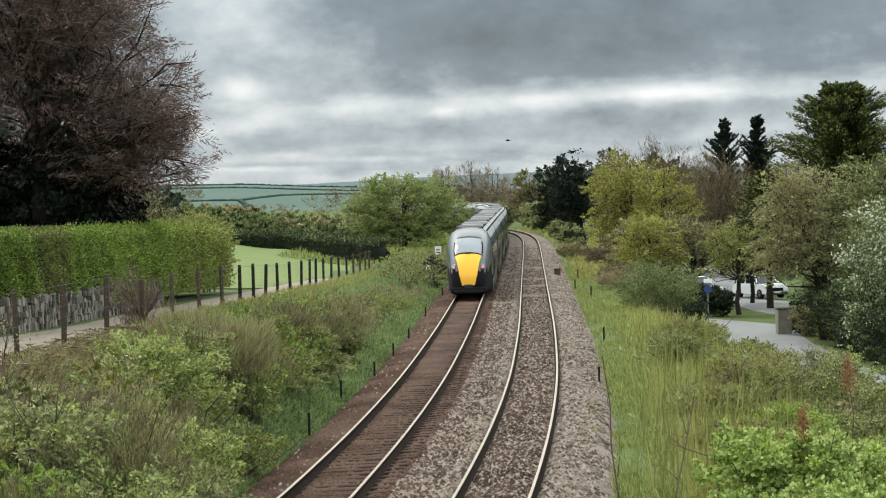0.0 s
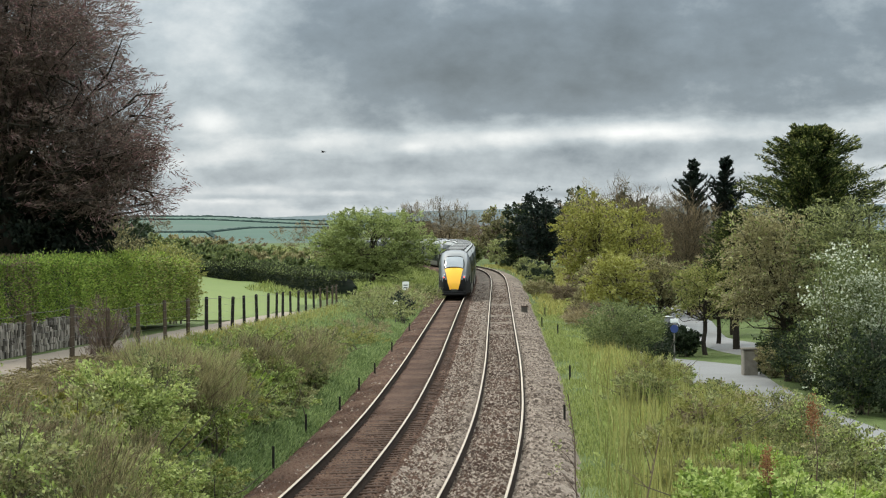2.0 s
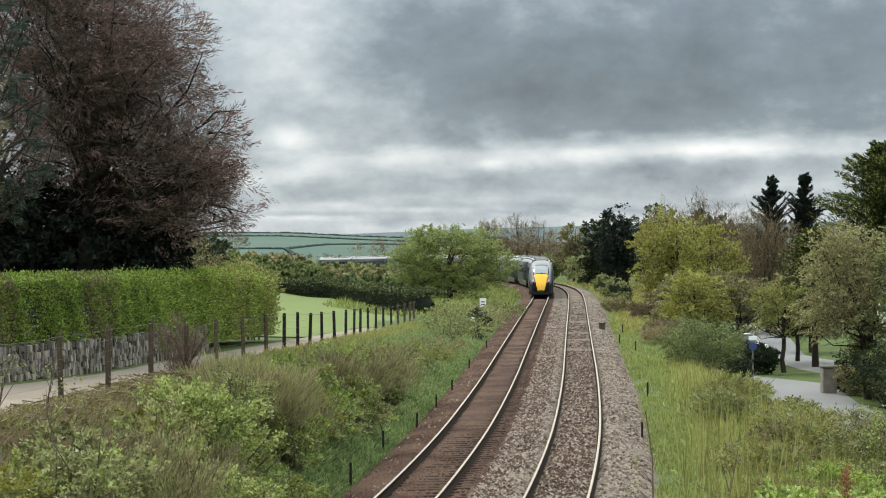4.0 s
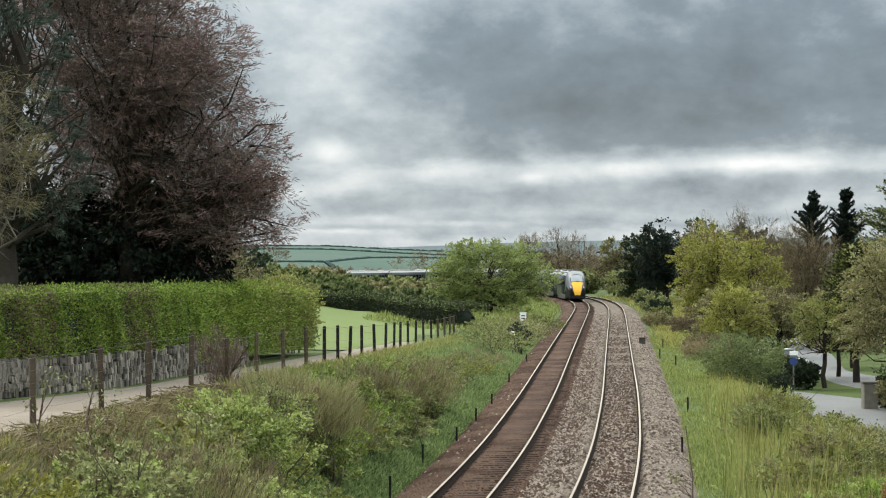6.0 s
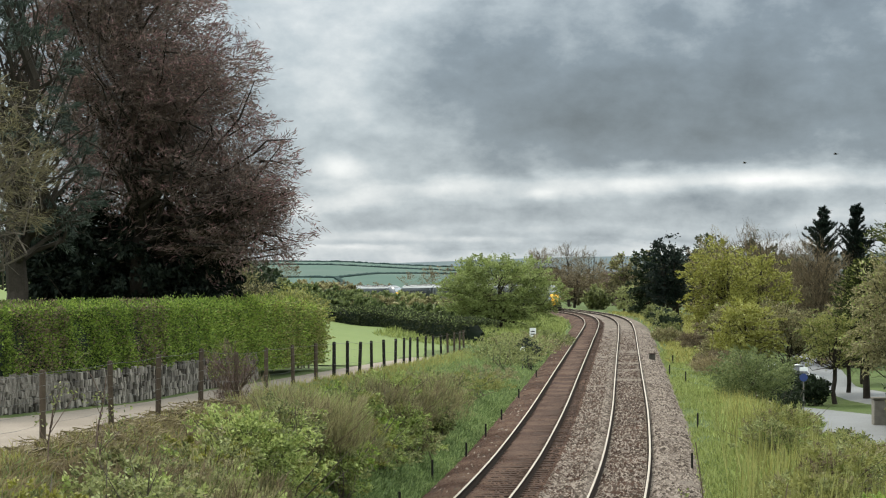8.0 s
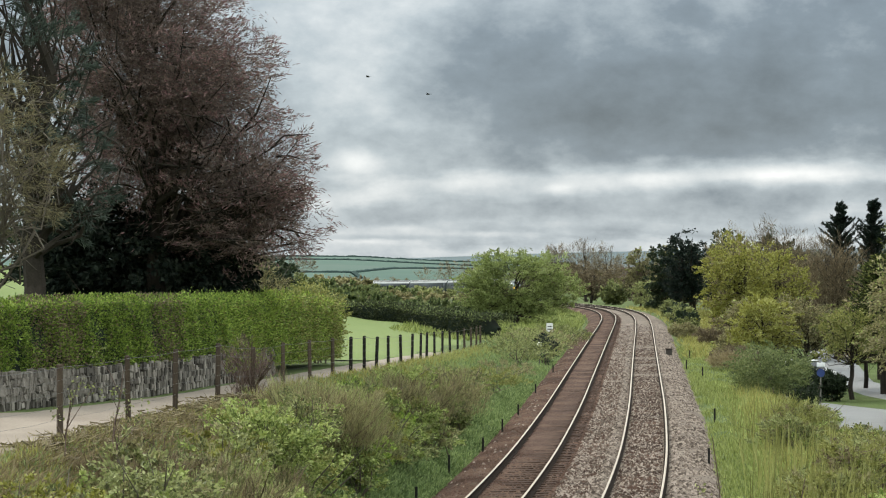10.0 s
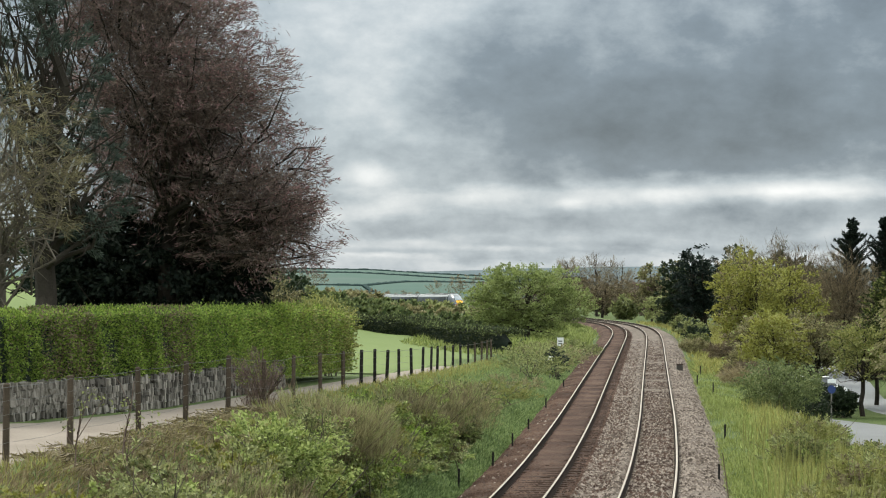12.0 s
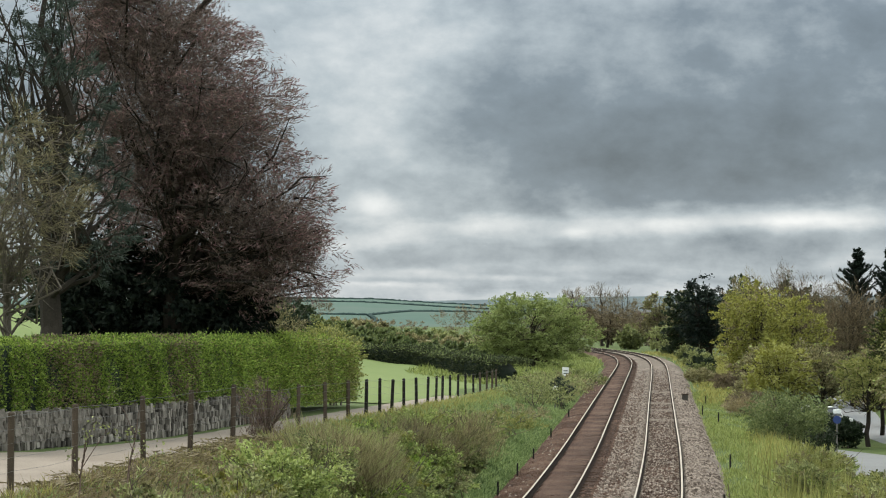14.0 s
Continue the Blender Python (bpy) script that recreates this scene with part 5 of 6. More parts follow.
def conifer(x, y, h, r, mat, n, label, seed, column=False, low=0.0, category="tree"):
    """Layered boughs round a straight trunk, each bough a spray that lifts at its tip."""
    rng = np.random.default_rng(seed)
    ob = plant("conifer_tree", x, y, label, category)
    bm = bmesh.new()
    wood(bm, (0, 0, -0.2), (0, 0, h), 0.16 + h * 0.01, 0.02, rng, 5, 0.004, 8)
    P, D, T = [], [], []
    boughs = 560 if not column else 260
    for i in range(boughs):
        k = low + (1 - low) * rng.random() ** 0.9
        z = h * k
        reach = r * ((1 - k) ** 0.52 if not column else min(1.0, (1 - k) * 3.0 + 0.15) * (0.85 + 0.15 * math.sin(23 * k + seed))) * rng.uniform(0.45, 1.3)
        a = rng.uniform(0, 6.283)
        rise = (0.42 if not column else 0.75) * reach * rng.uniform(0.6, 1.3)
        tip = np.array((math.cos(a) * reach, math.sin(a) * reach, z + rise))
        root = np.array((0, 0, z))
        wood(bm, root, tip, 0.05, 0.01, rng, 2, 0.03, 4)
        m = n // boughs
        t = rng.random(m) ** 0.7
        q = root + (tip - root) * t[:, None] + rng.normal(size=(m, 3)) * ((0.10 + 0.085 * reach) if not column else 0.20 * (1.25 - k)) * np.array((1, 1, 0.8)) * (1.12 - t[:, None] * 0.98)
        P.append(q)
        T.append(t)
        D.append((tip - root) / (reach + 0.1) + rng.normal(size=(m, 3)) * 0.45)
    part("trunk", bm, M["bark"], ob)
    P, D, T = np.concatenate(P), np.concatenate(D), np.concatenate(T)
    # some bough ends get a golden leaf: sunlight painted on the tips
    lit_tips = (T > 0.72) & (rng.random(len(T)) < (0.0 if column else 0.22))
    greenery("crown", diamonds("crown", P[~lit_tips], D[~lit_tips], 0.26, 0.06, rng), M[mat], ob)
    if lit_tips.any():
        greenery("young_growth", diamonds("tips", P[lit_tips], D[lit_tips], 0.28, 0.07, rng), M["hedge_dry"], ob, "golden green tips, sunlight put into their colour")
    return ob


conifer(31.9, 150, 14.4, 6.9, "conifer", 105000, "large spreading dark green conifer with tips coloured as sunlit", 51, low=0.2)
conifer(27.4, 153, 9.0, 3.4, "conifer", 34000, "lower dark conifer with drooping boughs", 52, low=0.25)
conifer(32.1, 200, 13.0, 1.75, "cypress", 26000, "narrow dark green cypress tree", 53, True, 0.25)
conifer(34.9, 200, 13.2, 1.6, "cypress", 26000, "narrow dark green cypress tree", 54, True, 0.25)

RIGHT = [
    (14.6, 112, 4.6, 2.9, "thorn", 13000, "rounded grey-green shrub above the road", (0.12, 0.06)), (16.6, 116, 2.6, 2.0, "ivy", 5000, "dark green shrub above the road", (0.11, 0.06)),
    (25.0, 108, 5.4, 7.8, "thorn", 22000, "tall shrub covered in white blossom", (0.12, 0.07)), (29.4, 106, 5.2, 7.4, "thorn", 12000, "tall shrub with thin white blossom", (0.12, 0.07)),
    (25.4, 118, 3.0, 2.2, "olive", 6000, "brown and green undergrowth beside the road", (0.14, 0.06)), (25.8, 124, 3.2, 2.6, "hedge_dry", 6000, "dry undergrowth beside the road", (0.16, 0.05)),
    (26.5, 111, 3.0, 2.4, "ivy", 7000, "dark ivy undergrowth beside the road", (0.12, 0.08)), (25.2, 101, 2.6, 2.0, "ivy", 6000, "dark ivy undergrowth beside the road", (0.12, 0.08)),
    (27.2, 97, 3.4, 2.6, "bush", 7000, "green undergrowth beside the road", (0.12, 0.07)), (27.6, 128, 3.4, 3.2, "olive", 6000, "olive undergrowth beside the road", (0.16, 0.07)),
    (19.6, 206, 2.6, 1.6, "bush", 4000, "low green shrub beside the line", (0.2, 0.1)), (20.6, 217, 3.0, 1.9, "ivy", 4200, "low dark shrub beside the line", (0.2, 0.1)),
    (21.4, 230, 3.4, 2.2, "bush", 4200, "green shrub beside the line", (0.22, 0.11)), (22.6, 246, 3.6, 2.2, "ivy", 4200, "dark shrub beside the line", (0.22, 0.11)),
    (23.4, 262, 3.6, 2.2, "bush", 4200, "green shrub beside the line", (0.24, 0.12)), (25.0, 310, 3.4, 2.4, "bush", 3600, "green shrub beside the curve", (0.26, 0.13)),
    (18.8, 176, 3.2, 1.6, "twig", 5000, "dry brown bramble beside the line", (0.3, 0.04)), (18.0, 192, 3.0, 1.4, "olive", 4000, "olive bramble beside the line", (0.2, 0.08)),
    (17.4, 150, 3.4, 1.4, "twig", 5000, "dry brown bramble beside the line", (0.26, 0.03)), (15.6, 136, 3.0, 1.2, "twig_tan", 4500, "dry tan bramble beside the line", (0.26, 0.03)),
    (21.6, 150, 3.4, 2.4, "ivy", 7000, "dark ivy shrub by the sign", (0.14, 0.08)), (20.0, 146, 2.4, 1.7, "ivy", 4500, "dark ivy shrub by the sign", (0.13, 0.08)),
    (24.9, 127, 2.4, 2.2, "olive", 6000, "dry ivy growing round the gate pillar", (0.13, 0.06)), (26.6, 131, 3.4, 3.6, "bush", 7000, "green undergrowth beside the road", (0.15, 0.07)),
]
for i, (x, y, w, h, mat, n, label, leaf) in enumerate(RIGHT):
    shrub(x, y, w, h, mat, n, label, leaf, 400 + i, upright=0.3, second=("blossom", 0.24 if "covered" in label else 0.2) if "blossom" in label else None, rise=0.48 if h > 5 else 0.45)

# -- foreground on the bridge end
FRONT = [
    (8.2, 44.5, 2.6, 1.8, "lush", 9000, "lush green bramble on the slope above the road", (0.11, 0.075)), (9.8, 46.5, 2.6, 1.9, "lush", 9000, "lush green bramble on the slope above the road", (0.11, 0.075)),
    (7.2, 42.5, 2.0, 0.9, "lush", 6000, "lush green bramble on the slope above the road", (0.08, 0.055)), (11.2, 50, 2.6, 2.0, "bush", 7000, "green bramble on the slope above the road", (0.11, 0.075)),
    (10.6, 57, 2.2, 2.0, "lush", 5000, "light green leafy weeds above the road", (0.09, 0.06)), (12.6, 62, 2.6, 2.4, "bush", 6000, "green bramble above the road", (0.09, 0.06)),
    (8.6, 40.5, 2.4, 1.6, "lush", 7000, "lush green bramble on the slope above the road", (0.11, 0.075)),
    (9.6, 62, 2.4, 1.6, "reed", 5000, "yellow-green upright weeds on the slope", (0.17, 0.045)), (11.4, 68, 2.8, 1.8, "hedge_dry", 6000, "olive upright weeds on the slope", (0.17, 0.045)),
    (13.2, 74, 2.8, 2.0, "reed", 6000, "yellow-green upright weeds on the slope", (0.17, 0.045)), (10.8, 78, 2.6, 1.4, "bush", 5000, "olive upright weeds on the slope", (0.17, 0.045)),
    (14.4, 82, 3.0, 2.2, "hedge_dry", 6500, "olive weeds above the side road", (0.17, 0.045)), (12.6, 88, 2.8, 1.5, "hedge_dry", 5000, "dry yellow-green weeds on the slope", (0.2, 0.03)),
    (15.6, 92, 3.2, 2.0, "bush", 6500, "green bramble above the side road", (0.11, 0.07)), (17.2, 86, 3.2, 2.6, "bush", 7000, "green bramble above the side road", (0.11, 0.07)),
    (14.6, 99, 2.8, 1.5, "bush", 5000, "olive weeds above the side road", (0.17, 0.045)), (9.0, 54, 2.2, 1.3, "reed", 4500, "yellow-green upright weeds on the slope", (0.17, 0.045)),
    (16.0, 76, 3.4, 2.8, "bush", 8000, "green bramble above the side road", (0.10, 0.065)), (13.6, 56, 2.8, 2.4, "bright", 8000, "light green bramble above the side road", (0.09, 0.06)),
    (15.0, 66, 3.2, 2.6, "bush", 8000, "green bramble above the side road", (0.10, 0.065)),
]
for i, (x, y, w, h, mat, n, label, leaf) in enumerate(FRONT):
    if y < 63 and leaf[1] > 0.04:
        w, h, n = w * 1.35, h * (1.0 if y < 48 else 0.72), int(n * 1.3)
    shrub(x, y, w, h, mat, n, label, leaf, 500 + i, upright=1.5 if leaf[1] < 0.025 else 0.5, stem_mat="twig" if leaf[1] < 0.025 else "bark_grey", kindred=True, lobes=0.25)


def tall_stem(x, y, h, lean, label, heads, seed):
    rng = np.random.default_rng(seed)
    ob = plant("tall_weed", x, y, label, "weed")
    bm = bmesh.new()
    tip = np.array((lean, 0, h))
    wood(bm, (0, 0, -0.2), tip, 0.022, 0.008, rng, 4, 0.012, 5)
    tips = [tip]
    for k in range(4):
        a = tip * rng.uniform(0.3, 0.75)
        b = a + np.array((rng.normal() * 0.35, rng.normal() * 0.2, rng.uniform(0.3, 0.8)))
        side = bmesh.new()
        wood(side, a, b, 0.010, 0.004, rng, 2, 0.05, 4)
        part("side_stem", side, M["twig_red"], ob)
        tips.append(b)
    part("stem", bm, M["twig_red"], ob)
    if heads:
        p = tip + rng.normal(size=(500, 3)) * (0.07, 0.07, 0.17)
        greenery("seed_head", diamonds("seed_head", p, rng.normal(size=p.shape) + (0, 0, 1), 0.05, 0.03, rng), M["dock"], ob, "rusty dried seed head")
    q = np.concatenate([t + rng.normal(size=(14, 3)) * 0.07 for t in tips[1:]])
    greenery("foliage", diamonds("leaves", q, rng.normal(size=q.shape), 0.07, 0.04, rng), M["bush"], ob)


tall_stem(4.95, 43.5, 3.3, -0.35, "tall leafless reddish sapling stem", False, 61)
tall_stem(5.9, 44.0, 2.4, 0.5, "thin branching sapling stem", False, 62)
tall_stem(9.7, 45.0, 3.1, -0.15, "tall dock stem with a rusty seed head", True, 63)
tall_stem(8.8, 44.0, 2.0, -0.35, "dock stem with a rusty seed head", True, 64)
tall_stem(-6.7, 44.0, 1.7, 0.25, "thin sapling with a few reddish leaves", False, 65)
tall_stem(-6.2, 42.4, 1.35, -0.2, "thin sapling with a few reddish leaves", False, 66)
tall_stem(-5.7, 43.4, 1.5, 0.1, "thin bare sapling stem", False, 67)
tall_stem(-7.3, 42.0, 1.3, 0.2, "thin bare sapling stem", False, 68)

# -- grass
tufts("verge_grass", 52000, strip(40, 175, 5.6, 9.8, 1.6, 0.45), 0.22, 0.028, "blade", "bright green grass on the verge beside the ballast", 71)
tufts("tall_grass", 11000, strip(44, 116, 7.6, 14.5, 1.6, 0.9), 0.7, 0.024, "blade_tan", "tall yellowing grass and reeds on the slope", 72, lean=0.25)
tufts("tall_grass", 24000, strip(44, 120, 7.0, 14.5, 1.6, 0.6), 0.42, 0.045, "blade", "green grass between the tall reeds", 73, lean=0.5)
tufts("reeds", 1500, strip(45, 92, 6.8, 13.5), 1.5, 0.034, "reed", "tall thin yellow-green reed stems on the slope", 79, "reeds", lean=0.13)
tufts("slope_weeds", 30000, strip(42, 120, 7.4, 15.0, 1.6, 0.55), 0.3, 0.10, "bright", "leafy weeds on the slope above the road", 77, lean=0.9)
tufts("bank_grass", 60000, strip(36, 170, -6.3, -2.0), 0.22, 0.028, "nettle", "green grass and nettles on the bank", 74, lean=0.6)
tufts("bank_weeds", 52000, strip(40, 130, -4.4, -1.85), 0.17, 0.05, "nettle", "leafy green weeds along the ballast edge", 75, lean=0.9)
tufts("lane_edge_grass", 14000, strip(30, 140, -6.5, -5.5), 0.28, 0.02, "blade_tan", "dry grass along the fence", 76, lean=0.6)
tufts("dead_bracken", 14000, strip(32, 60, -6.35, -4.8), 0.42, 0.022, "twig_tan", "dead brown bracken at the edge of the lane", 78, lean=1.4)


def brush_pile():
    rng = np.random.default_rng(81)
    n = 2600
    y = rng.uniform(42, 60, n)
    x = line_x(y) - 6.2 + rng.normal(size=n) * 0.42
    p = np.stack((x, y, land(x, y) + rng.uniform(0.02, 0.10, n) + 0.12 * np.abs(np.sin(y * 1.3))), 1)
    a = rng.uniform(0, 6.283, n)
    d = np.stack((np.cos(a), np.sin(a), rng.normal(size=n) * 0.2), 1)
    bm = bmesh.new()
    for q, w in zip(p, d):
        ln, rad = rng.uniform(0.08, 0.5), rng.uniform(0.006, 0.02)
        tube(bm, q - w * ln / 2, q + w * ln / 2, rad, rad * 0.6, 3)
    tagged(part("brushwood", bm, M["twig_tan"]), "litter of cut dry twigs and bark chips along the fence", "brushwood", kind="stuff")


brush_pile()


tufts("rough_grass", 20000, strip(160, 330, -14, -2.8, 1.0), 0.5, 0.09, "blade", "rough grass beside the far line", 91, lean=0.6)
tufts("rough_grass", 15000, strip(150, 330, 6.4, 16, 1.0), 0.5, 0.09, "blade_tan", "dry rough grass beside the far line", 92, lean=0.6)
UNDER = [(25.4, 104, 4.0, 4.2, "ivy", "dark ivy bank beside the side road"), (26.6, 112, 4.6, 4.6, "ivy", "dark ivy bank beside the side road"), (26.4, 119, 4.0, 4.2, "ivy", "dark ivy bank beside the side road"),
         (24.9, 129.6, 1.7, 1.9, "ivy", "ivy growing against the gate pillar"), (28.6, 99, 4.4, 3.0, "ivy", "dark ivy bank beside the side road"),
         (19.6, 162, 3.4, 2.6, "ivy", "dark undergrowth below the trees"), (22.4, 170, 3.6, 3.0, "ivy", "dark undergrowth below the trees"), (33.5, 192, 5, 3.6, "ivy", "dark undergrowth behind the road"),
         (28.0, 214, 6, 4.0, "ivy", "dark undergrowth behind the trees"), (38, 180, 6, 4.0, "twig", "brown undergrowth behind the road"), (22.5, 192, 4, 3.0, "twig", "brown undergrowth below the trees"),
         (29.4, 137, 3.6, 3.0, "ivy", "dark undergrowth beside the road"), (24.6, 200, 4, 3.2, "olive", "olive undergrowth below the trees"),
         (20.4, 155, 3.0, 2.8, "ivy", "dark undergrowth below the trees"), (27.0, 124, 4.4, 4.4, "bush", "green undergrowth beside the road"), (18.6, 160, 3.0, 2.4, "olive", "olive undergrowth below the trees"),
         (22.9, 146.5, 2.3, 2.1, "ivy", "dark bush beside the road sign"), (25.3, 116, 2.6, 3.4, "ivy", "dark ivy bank beside the side road")]
for i, (x, y, w, h, mat, label) in enumerate(UNDER):
    shrub(x, y, w, h, mat, 4600, label, (0.19, 0.10), 600 + i)

for i, (x, y) in enumerate(((24.0, 103), (24.5, 108), (24.9, 113), (25.1, 118), (25.5, 123.5), (26.3, 130))):
    shrub(x, y, 3.8, 3.3 + 0.5 * (i % 2), "ivy", 6000, "dark ivy-covered bank at the edge of the side road", (0.16, 0.09), 640 + i, kindred=True, lobes=0.3)


# -- small things beside the line
def stake(x, y, h, label):
    bm = boxed(0.07, 0.07, h + 0.2, pose(0, 0, h / 2 - 0.1), 0.012)
    ob = part("stake", bm, M["post_dark"])
    ob.location = (x, y, max(ground_z(x, y), -0.45))
    tagged(ob, label, "stake", "stakes along the ballast")


for x, y in ((-1.3, 61.9), (-0.5, 71.9), (0.6, 78.9), (1.4, 88), (2.2, 97), (3.4, 113), (5.0, 133)):
    stake(x, y, 0.62, "short black marker stake at the edge of the ballast")
for x, y in ((7.8, 74.8), (10.0, 93.7), (13.3, 140.4), (13.0, 128), (14.6, 152)):
    stake(x, y, 0.6, "short dark marker stake on the grass verge")


def trackside_box():
    ob = tagged(new("trackside_box"), "small brown trackside cabinet on a short post", "cabinet")
    part("case", boxed(0.42, 0.35, 0.5, pose(0, 0, 0.45), 0.03), M["metal"], ob)
    part("lid", boxed(0.46, 0.4, 0.05, pose(0, 0, 0.72), 0.01), M["sleeper_steel"], ob)
    part("leg", boxed(0.1, 0.1, 0.5, pose(0, 0, 0.05)), M["metal"], ob)
    ob.location = (13.6, 156, ground_z(13.6, 156) + 0.1)


def sign_board(x, y, z0, z1, w, label, name):
    ob = tagged(new(name), label, "sign")
    g = ground_z(x, y)
    ob.location = (x, y, g)
    bm = bmesh.new()
    tube(bm, (0, 0.04, -0.2), (0, 0.04, z1 - g), 0.04, 0.04, 8)
    part("pole", bm, M["wire"], ob)
    part("plate", boxed(w, 0.03, z1 - z0, pose(0, 0, (z0 + z1) / 2 - g), 0.01), M["white"], ob, "white painted plate")
    for k in (0.3, 0.6):
        part("marking", boxed(w * 0.6, 0.01, 0.07, pose(0, -0.022, z0 - g + (z1 - z0) * k)), M["black"], ob, "dark bar of unreadable marking")


def blue_sign():
    ob = tagged(new("road_sign"), "blue round road sign on a pale pole", "road sign")
    x, y = 21.7, 142.7
    ob.location = (x, y, ground_z(x, y))
    bm = bmesh.new()
    tube(bm, (0, 0.03, -0.2), (0, 0.03, 2.5), 0.045, 0.045, 8)
    part("pole", bm, M["concrete"], ob, "pale grey pole")
    bm = bmesh.new()
    tube(bm, (0, 0.0, 1.95), (0, -0.03, 1.95), 0.25, 0.25, 24)
    part("disc", bm, M["blue"], ob, "blue disc")
    part("top_plate", boxed(0.5, 0.04, 0.25, pose(0, -0.01, 2.45), 0.02), M["white"], ob, "small white plate")


trackside_box()
sign_board(6.2, 171.6, 0.85, 1.5, 0.48, "white trackside sign board on a thin pole", "trackside_sign")
sign_board(4.6, 145.0, 0.75, 1.05, 0.3, "small white trackside plate on a post", "trackside_sign")
blue_sign()

pillar = tagged(new("gate_pillar"), "weathered grey stone gate pillar among ivy", "gate pillar")
pillar.location = (23.7, 128.3, ground_z(23.7, 128.3))
part("shaft", boxed(0.8, 0.8, 1.5, pose(0, 0, 0.7), 0.05), M["slate"], pillar)
part("cap", boxed(0.92, 0.92, 0.12, pose(0, 0, 1.5), 0.03), M["slate"], pillar)


def make_car(label, paint):
    car = tagged(new("car"), label, "car")
    # lower body, drawn from the side and given rounded shoulders
    side = [(-2.25, 0.35), (-2.3, 0.7), (-2.2, 0.98), (-1.2, 1.05), (1.9, 1.02), (2.25, 0.85), (2.3, 0.5), (2.2, 0.3)]

    def slab(pts, w, top_in):
        bm = bmesh.new()
        zmax, zmin = max(p[1] for p in pts), min(p[1] for p in pts)
        rows = []
        for x in (-w, -w * 0.96, w * 0.96, w):
            k = 0.04 if abs(x) == w else 0.0
            rows.append([bm.verts.new((x * (1 - top_in * (z - zmin) / (zmax - zmin)), y * (1 - k * 0.3), z - k * (z - zmin) * 0.5)) for y, z in pts])
        for a, b in zip(rows, rows[1:]):
            for i in range(len(a)):
                j = (i + 1) % len(a)
                bm.faces.new((a[i], a[j], b[j], b[i]))
        bm.faces.new(rows[0])
        bm.faces.new(rows[-1])
        bmesh.ops.recalc_face_normals(bm, faces=bm.faces[:])
        return bm
    part("body", slab(side, 0.93, 0.05), paint, car)
    part("cabin", slab([(-1.15, 1.0), (-0.45, 1.58), (0.6, 1.68), (1.85, 1.6), (2.12, 1.0)], 0.86, 0.16), M["glass"], car, "dark glazed cabin")
    part("roof", boxed(1.42, 2.2, 0.06, pose(0, 0.75, 1.67), 0.025), paint, car)
    for sx in (-1, 1):
        for y in (-0.75, 0.62, 1.75):
            part("pillar", boxed(0.06, 0.1, 0.62, pose(sx * 0.79, y, 1.32, 12 if y > 1 else (-38 if y < 0 else 0), -sx * 12, 0)), paint, car)
        part("headlight", boxed(0.34, 0.1, 0.17, pose(sx * 0.68, -2.24, 0.8), 0.03), M["white"], car, "clear headlamp")
        part("mirror", boxed(0.16, 0.1, 0.12, pose(sx * 0.98, -0.8, 1.1), 0.03), paint, car)
        for y in (-1.4, 1.4):
            bm = bmesh.new()
            tube(bm, (sx * 0.72, y, 0.34), (sx * 0.95, y, 0.34), 0.34, 0.34, 20)
            wheel = part("wheel", bm, M["black"], car, "black tyre")
            bm = bmesh.new()
            tube(bm, (sx * 0.94, y, 0.34), (sx * 0.965, y, 0.34), 0.21, 0.19, 14)
            part("rim", bm, M["wire"], wheel)
    part("grille", boxed(1.0, 0.06, 0.24, pose(0, -2.29, 0.66), 0.02), M["black"], car, "black grille")
    part("bumper", boxed(1.78, 0.14, 0.22, pose(0, -2.24, 0.4), 0.04), M["metal"], car)
    part("plate_bar", boxed(0.52, 0.02, 0.11, pose(0, -2.33, 0.46)), M["white"], car)
    return car


CAR = make_car("silver estate car driving along the road", M["silver"])
parked = make_car("white car parked behind a dark shrub", M["white"])
parked.matrix_basis = pose(24.2, 165, ground_z(24.2, 165) + 0.07, 0, 0, 25)


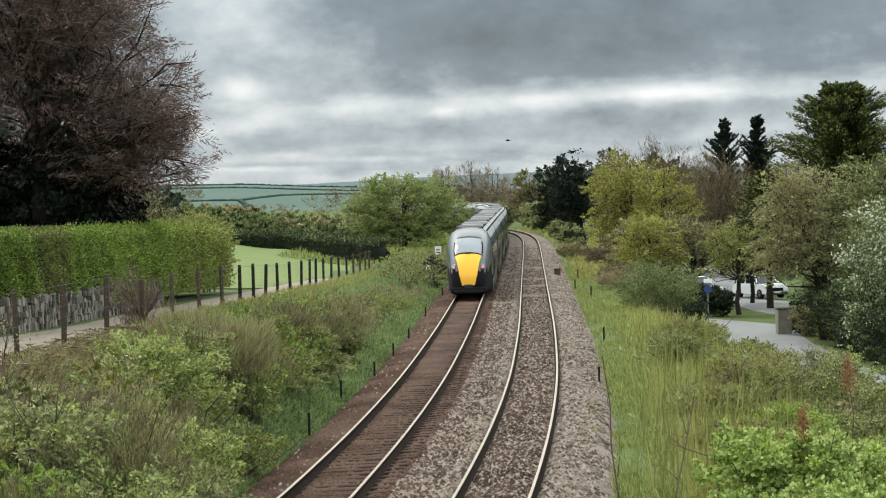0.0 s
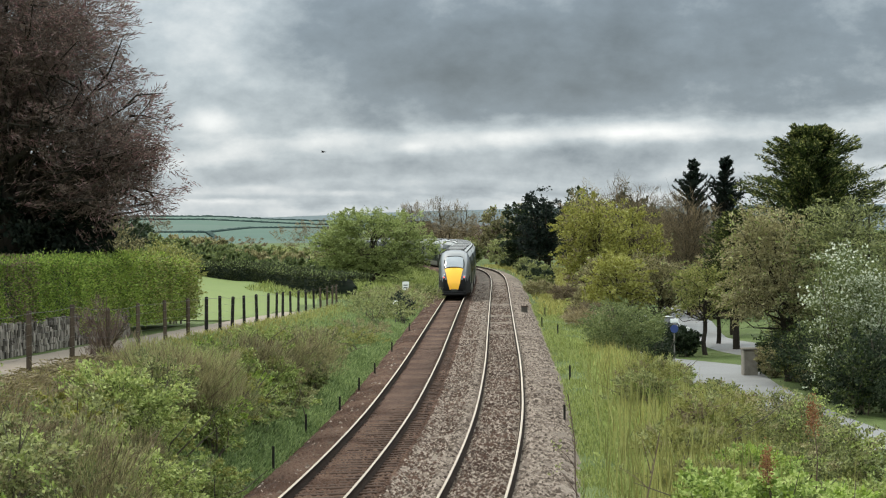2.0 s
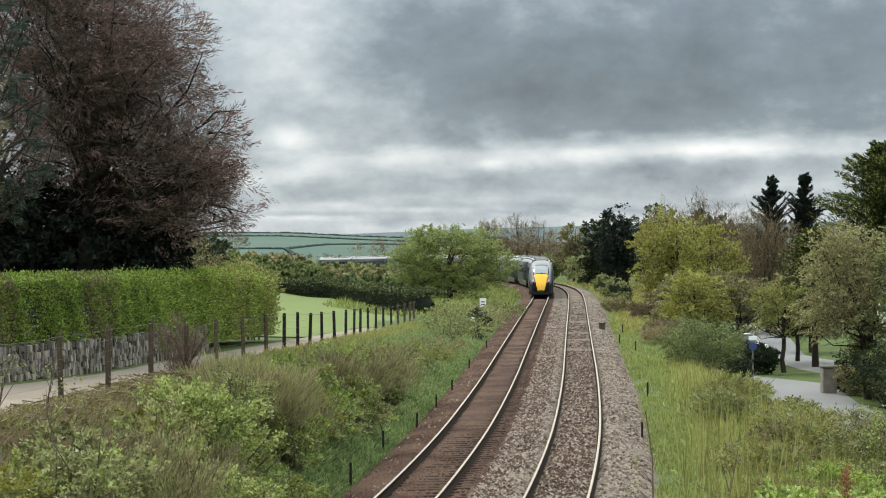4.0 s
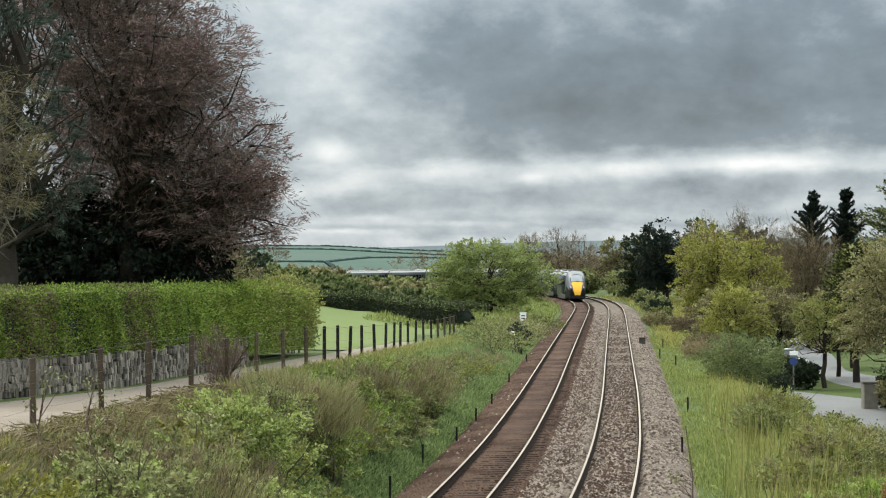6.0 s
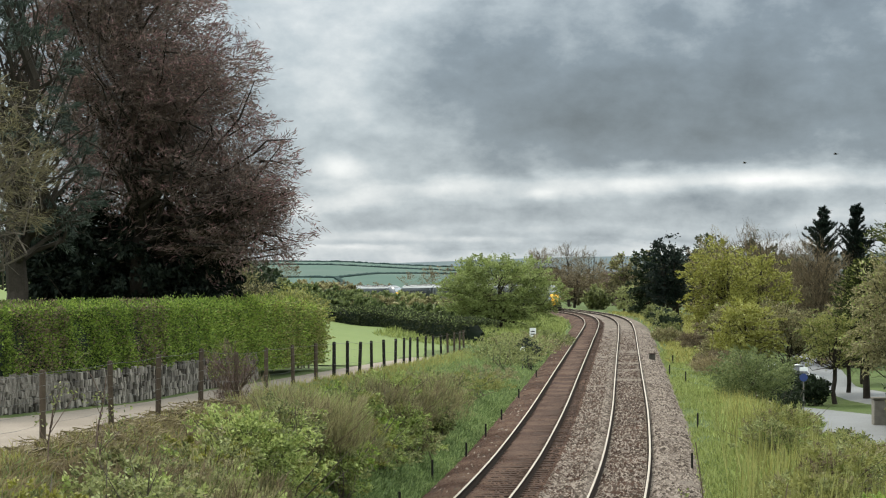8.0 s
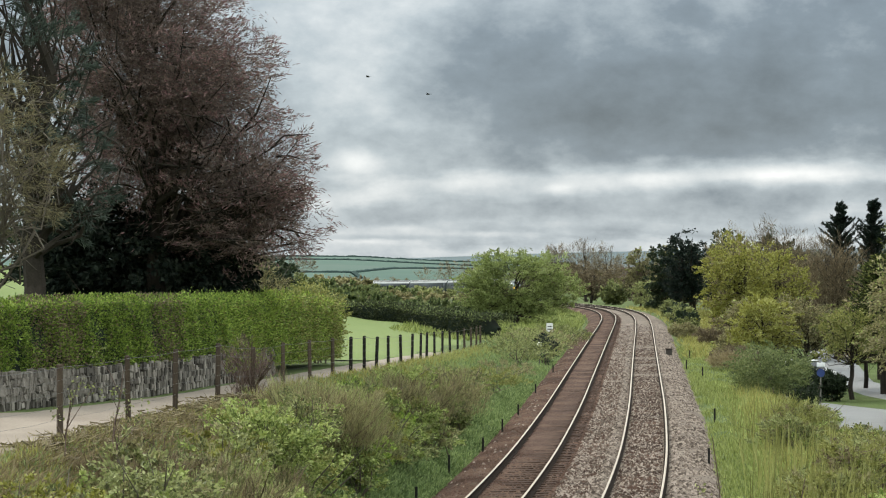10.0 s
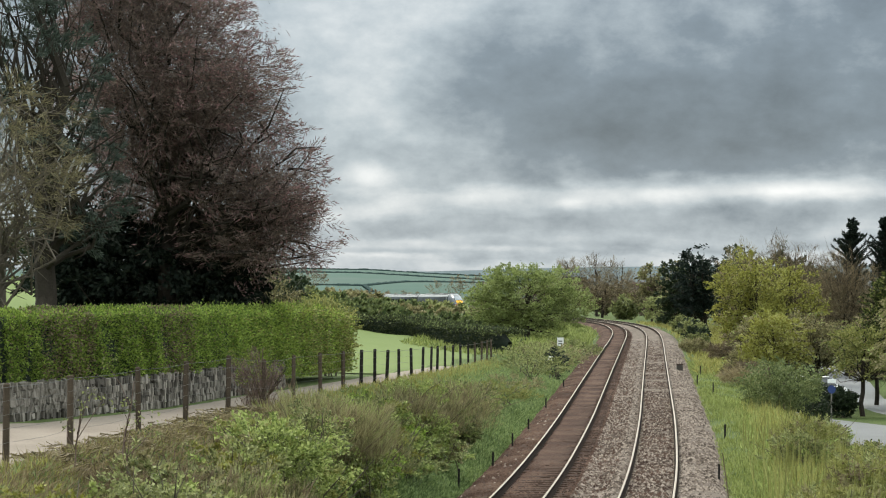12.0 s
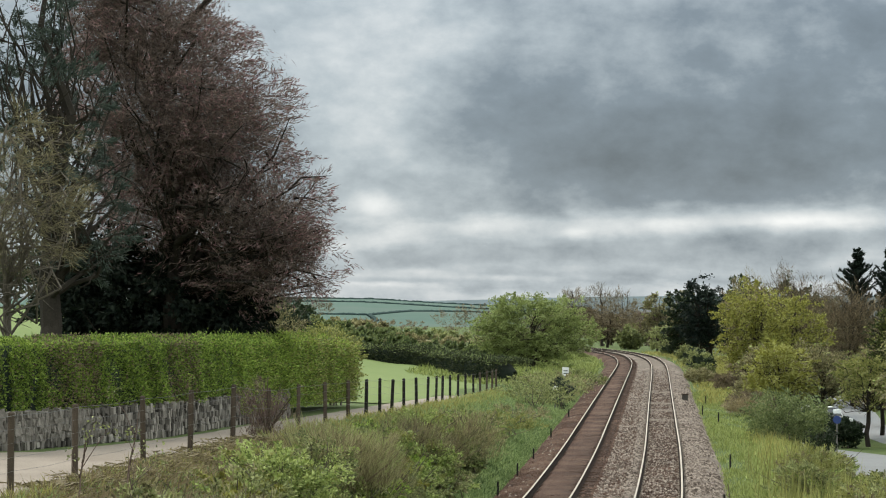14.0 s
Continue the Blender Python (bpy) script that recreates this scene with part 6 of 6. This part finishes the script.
# -- birds
def make_bird():
    ob = tagged(new("bird"), "small dark bird in flight", "bird", "birds")
    bm = bmesh.new()
    bmesh.ops.create_icosphere(bm, subdivisions=2, radius=1.0, matrix=Matrix.Diagonal((0.06, 0.17, 0.055, 1)))
    part("body", bm, M["crow"], ob)
    for sx in (-1, 1):
        bm = bmesh.new()
        a = [bm.verts.new((sx * x, y, z)) for x, y, z in ((0.03, 0.08, 0.02), (0.22, 0.10, 0.10), (0.45, -0.02, 0.06), (0.24, -0.06, 0.09), (0.03, -0.07, 0.02))]
        bm.faces.new(a)
        bmesh.ops.solidify(bm, geom=bm.faces[:], thickness=0.012)
        part("wing", bm, M["crow"], ob)
    bm = bmesh.new()
    box(bm, 0.09, 0.14, 0.012, pose(0, -0.22, 0))
    part("tail", bm, M["crow"], ob)
    return ob


BIRD = make_bird()
BIRD_TWO = copy_thing(BIRD, Matrix())
BIRD_THREE = copy_thing(BIRD, Matrix())


def motions():
    for ob, index, turned in TRAIN:
        walk(ob, coach_rows(index, turned))
    z = -2.6
    walk(CAR, [(0.0, pose(29.0, 166, z, 0, 0, 22)), (0.5, pose(29.7, 159.5, z, 0, 0, 22)), (1.0, pose(31.2, 153, z, 0, 0, 27)), (2.0, pose(36.5, 142, z, 0, 0, 36)), (4.0, pose(52, 126, z, 0, 0, 48)), (14.0, pose(130, 60, z, 0, 0, 50))])
    walk(BIRD, [(t, pose(x, y, zz, 0, 0, h)) for t, x, y, zz, h in BIRD_ROWS])
    walk(BIRD_TWO, [(t, pose(x, y, zz, 0, 0, h)) for t, x, y, zz, h in BIRD_TWO_ROWS])
    walk(BIRD_THREE, [(t, pose(x, y, zz, 0, 0, h)) for t, x, y, zz, h in BIRD_THREE_ROWS])


BIRD_ROWS = [(0.0, 12.1, 180, 9.3, 80), (1.5, 1.1, 180, 9.2, 75), (3.0, -1.3, 180, 22.0, 60), (6.0, -40, 185, 40, 70), (14.0, -150, 200, 70, 70)]
BIRD_TWO_ROWS = [(0.0, 190.0, 185, 14.0, 82), (7.5, 32.1, 185, 13.8, 82), (8.0, 23.5, 185, 14.2, 82), (10.3, -11.1, 185, 21.5, 82), (10.5, -13.1, 185, 22.0, 82), (10.7, -15.2, 185, 22.7, 82), (14.0, -75.0, 185, 40.0, 82)]
BIRD_THREE_ROWS = [(0.0, 180.0, 185, 13.0, 82), (8.0, 30.7, 185, 14.9, 82), (10.3, -7.2, 185, 20.1, 82), (10.5, -9.8, 185, 20.7, 82), (10.7, -12.1, 185, 21.6, 82), (14.0, -72.0, 185, 38.0, 82)]
motions()
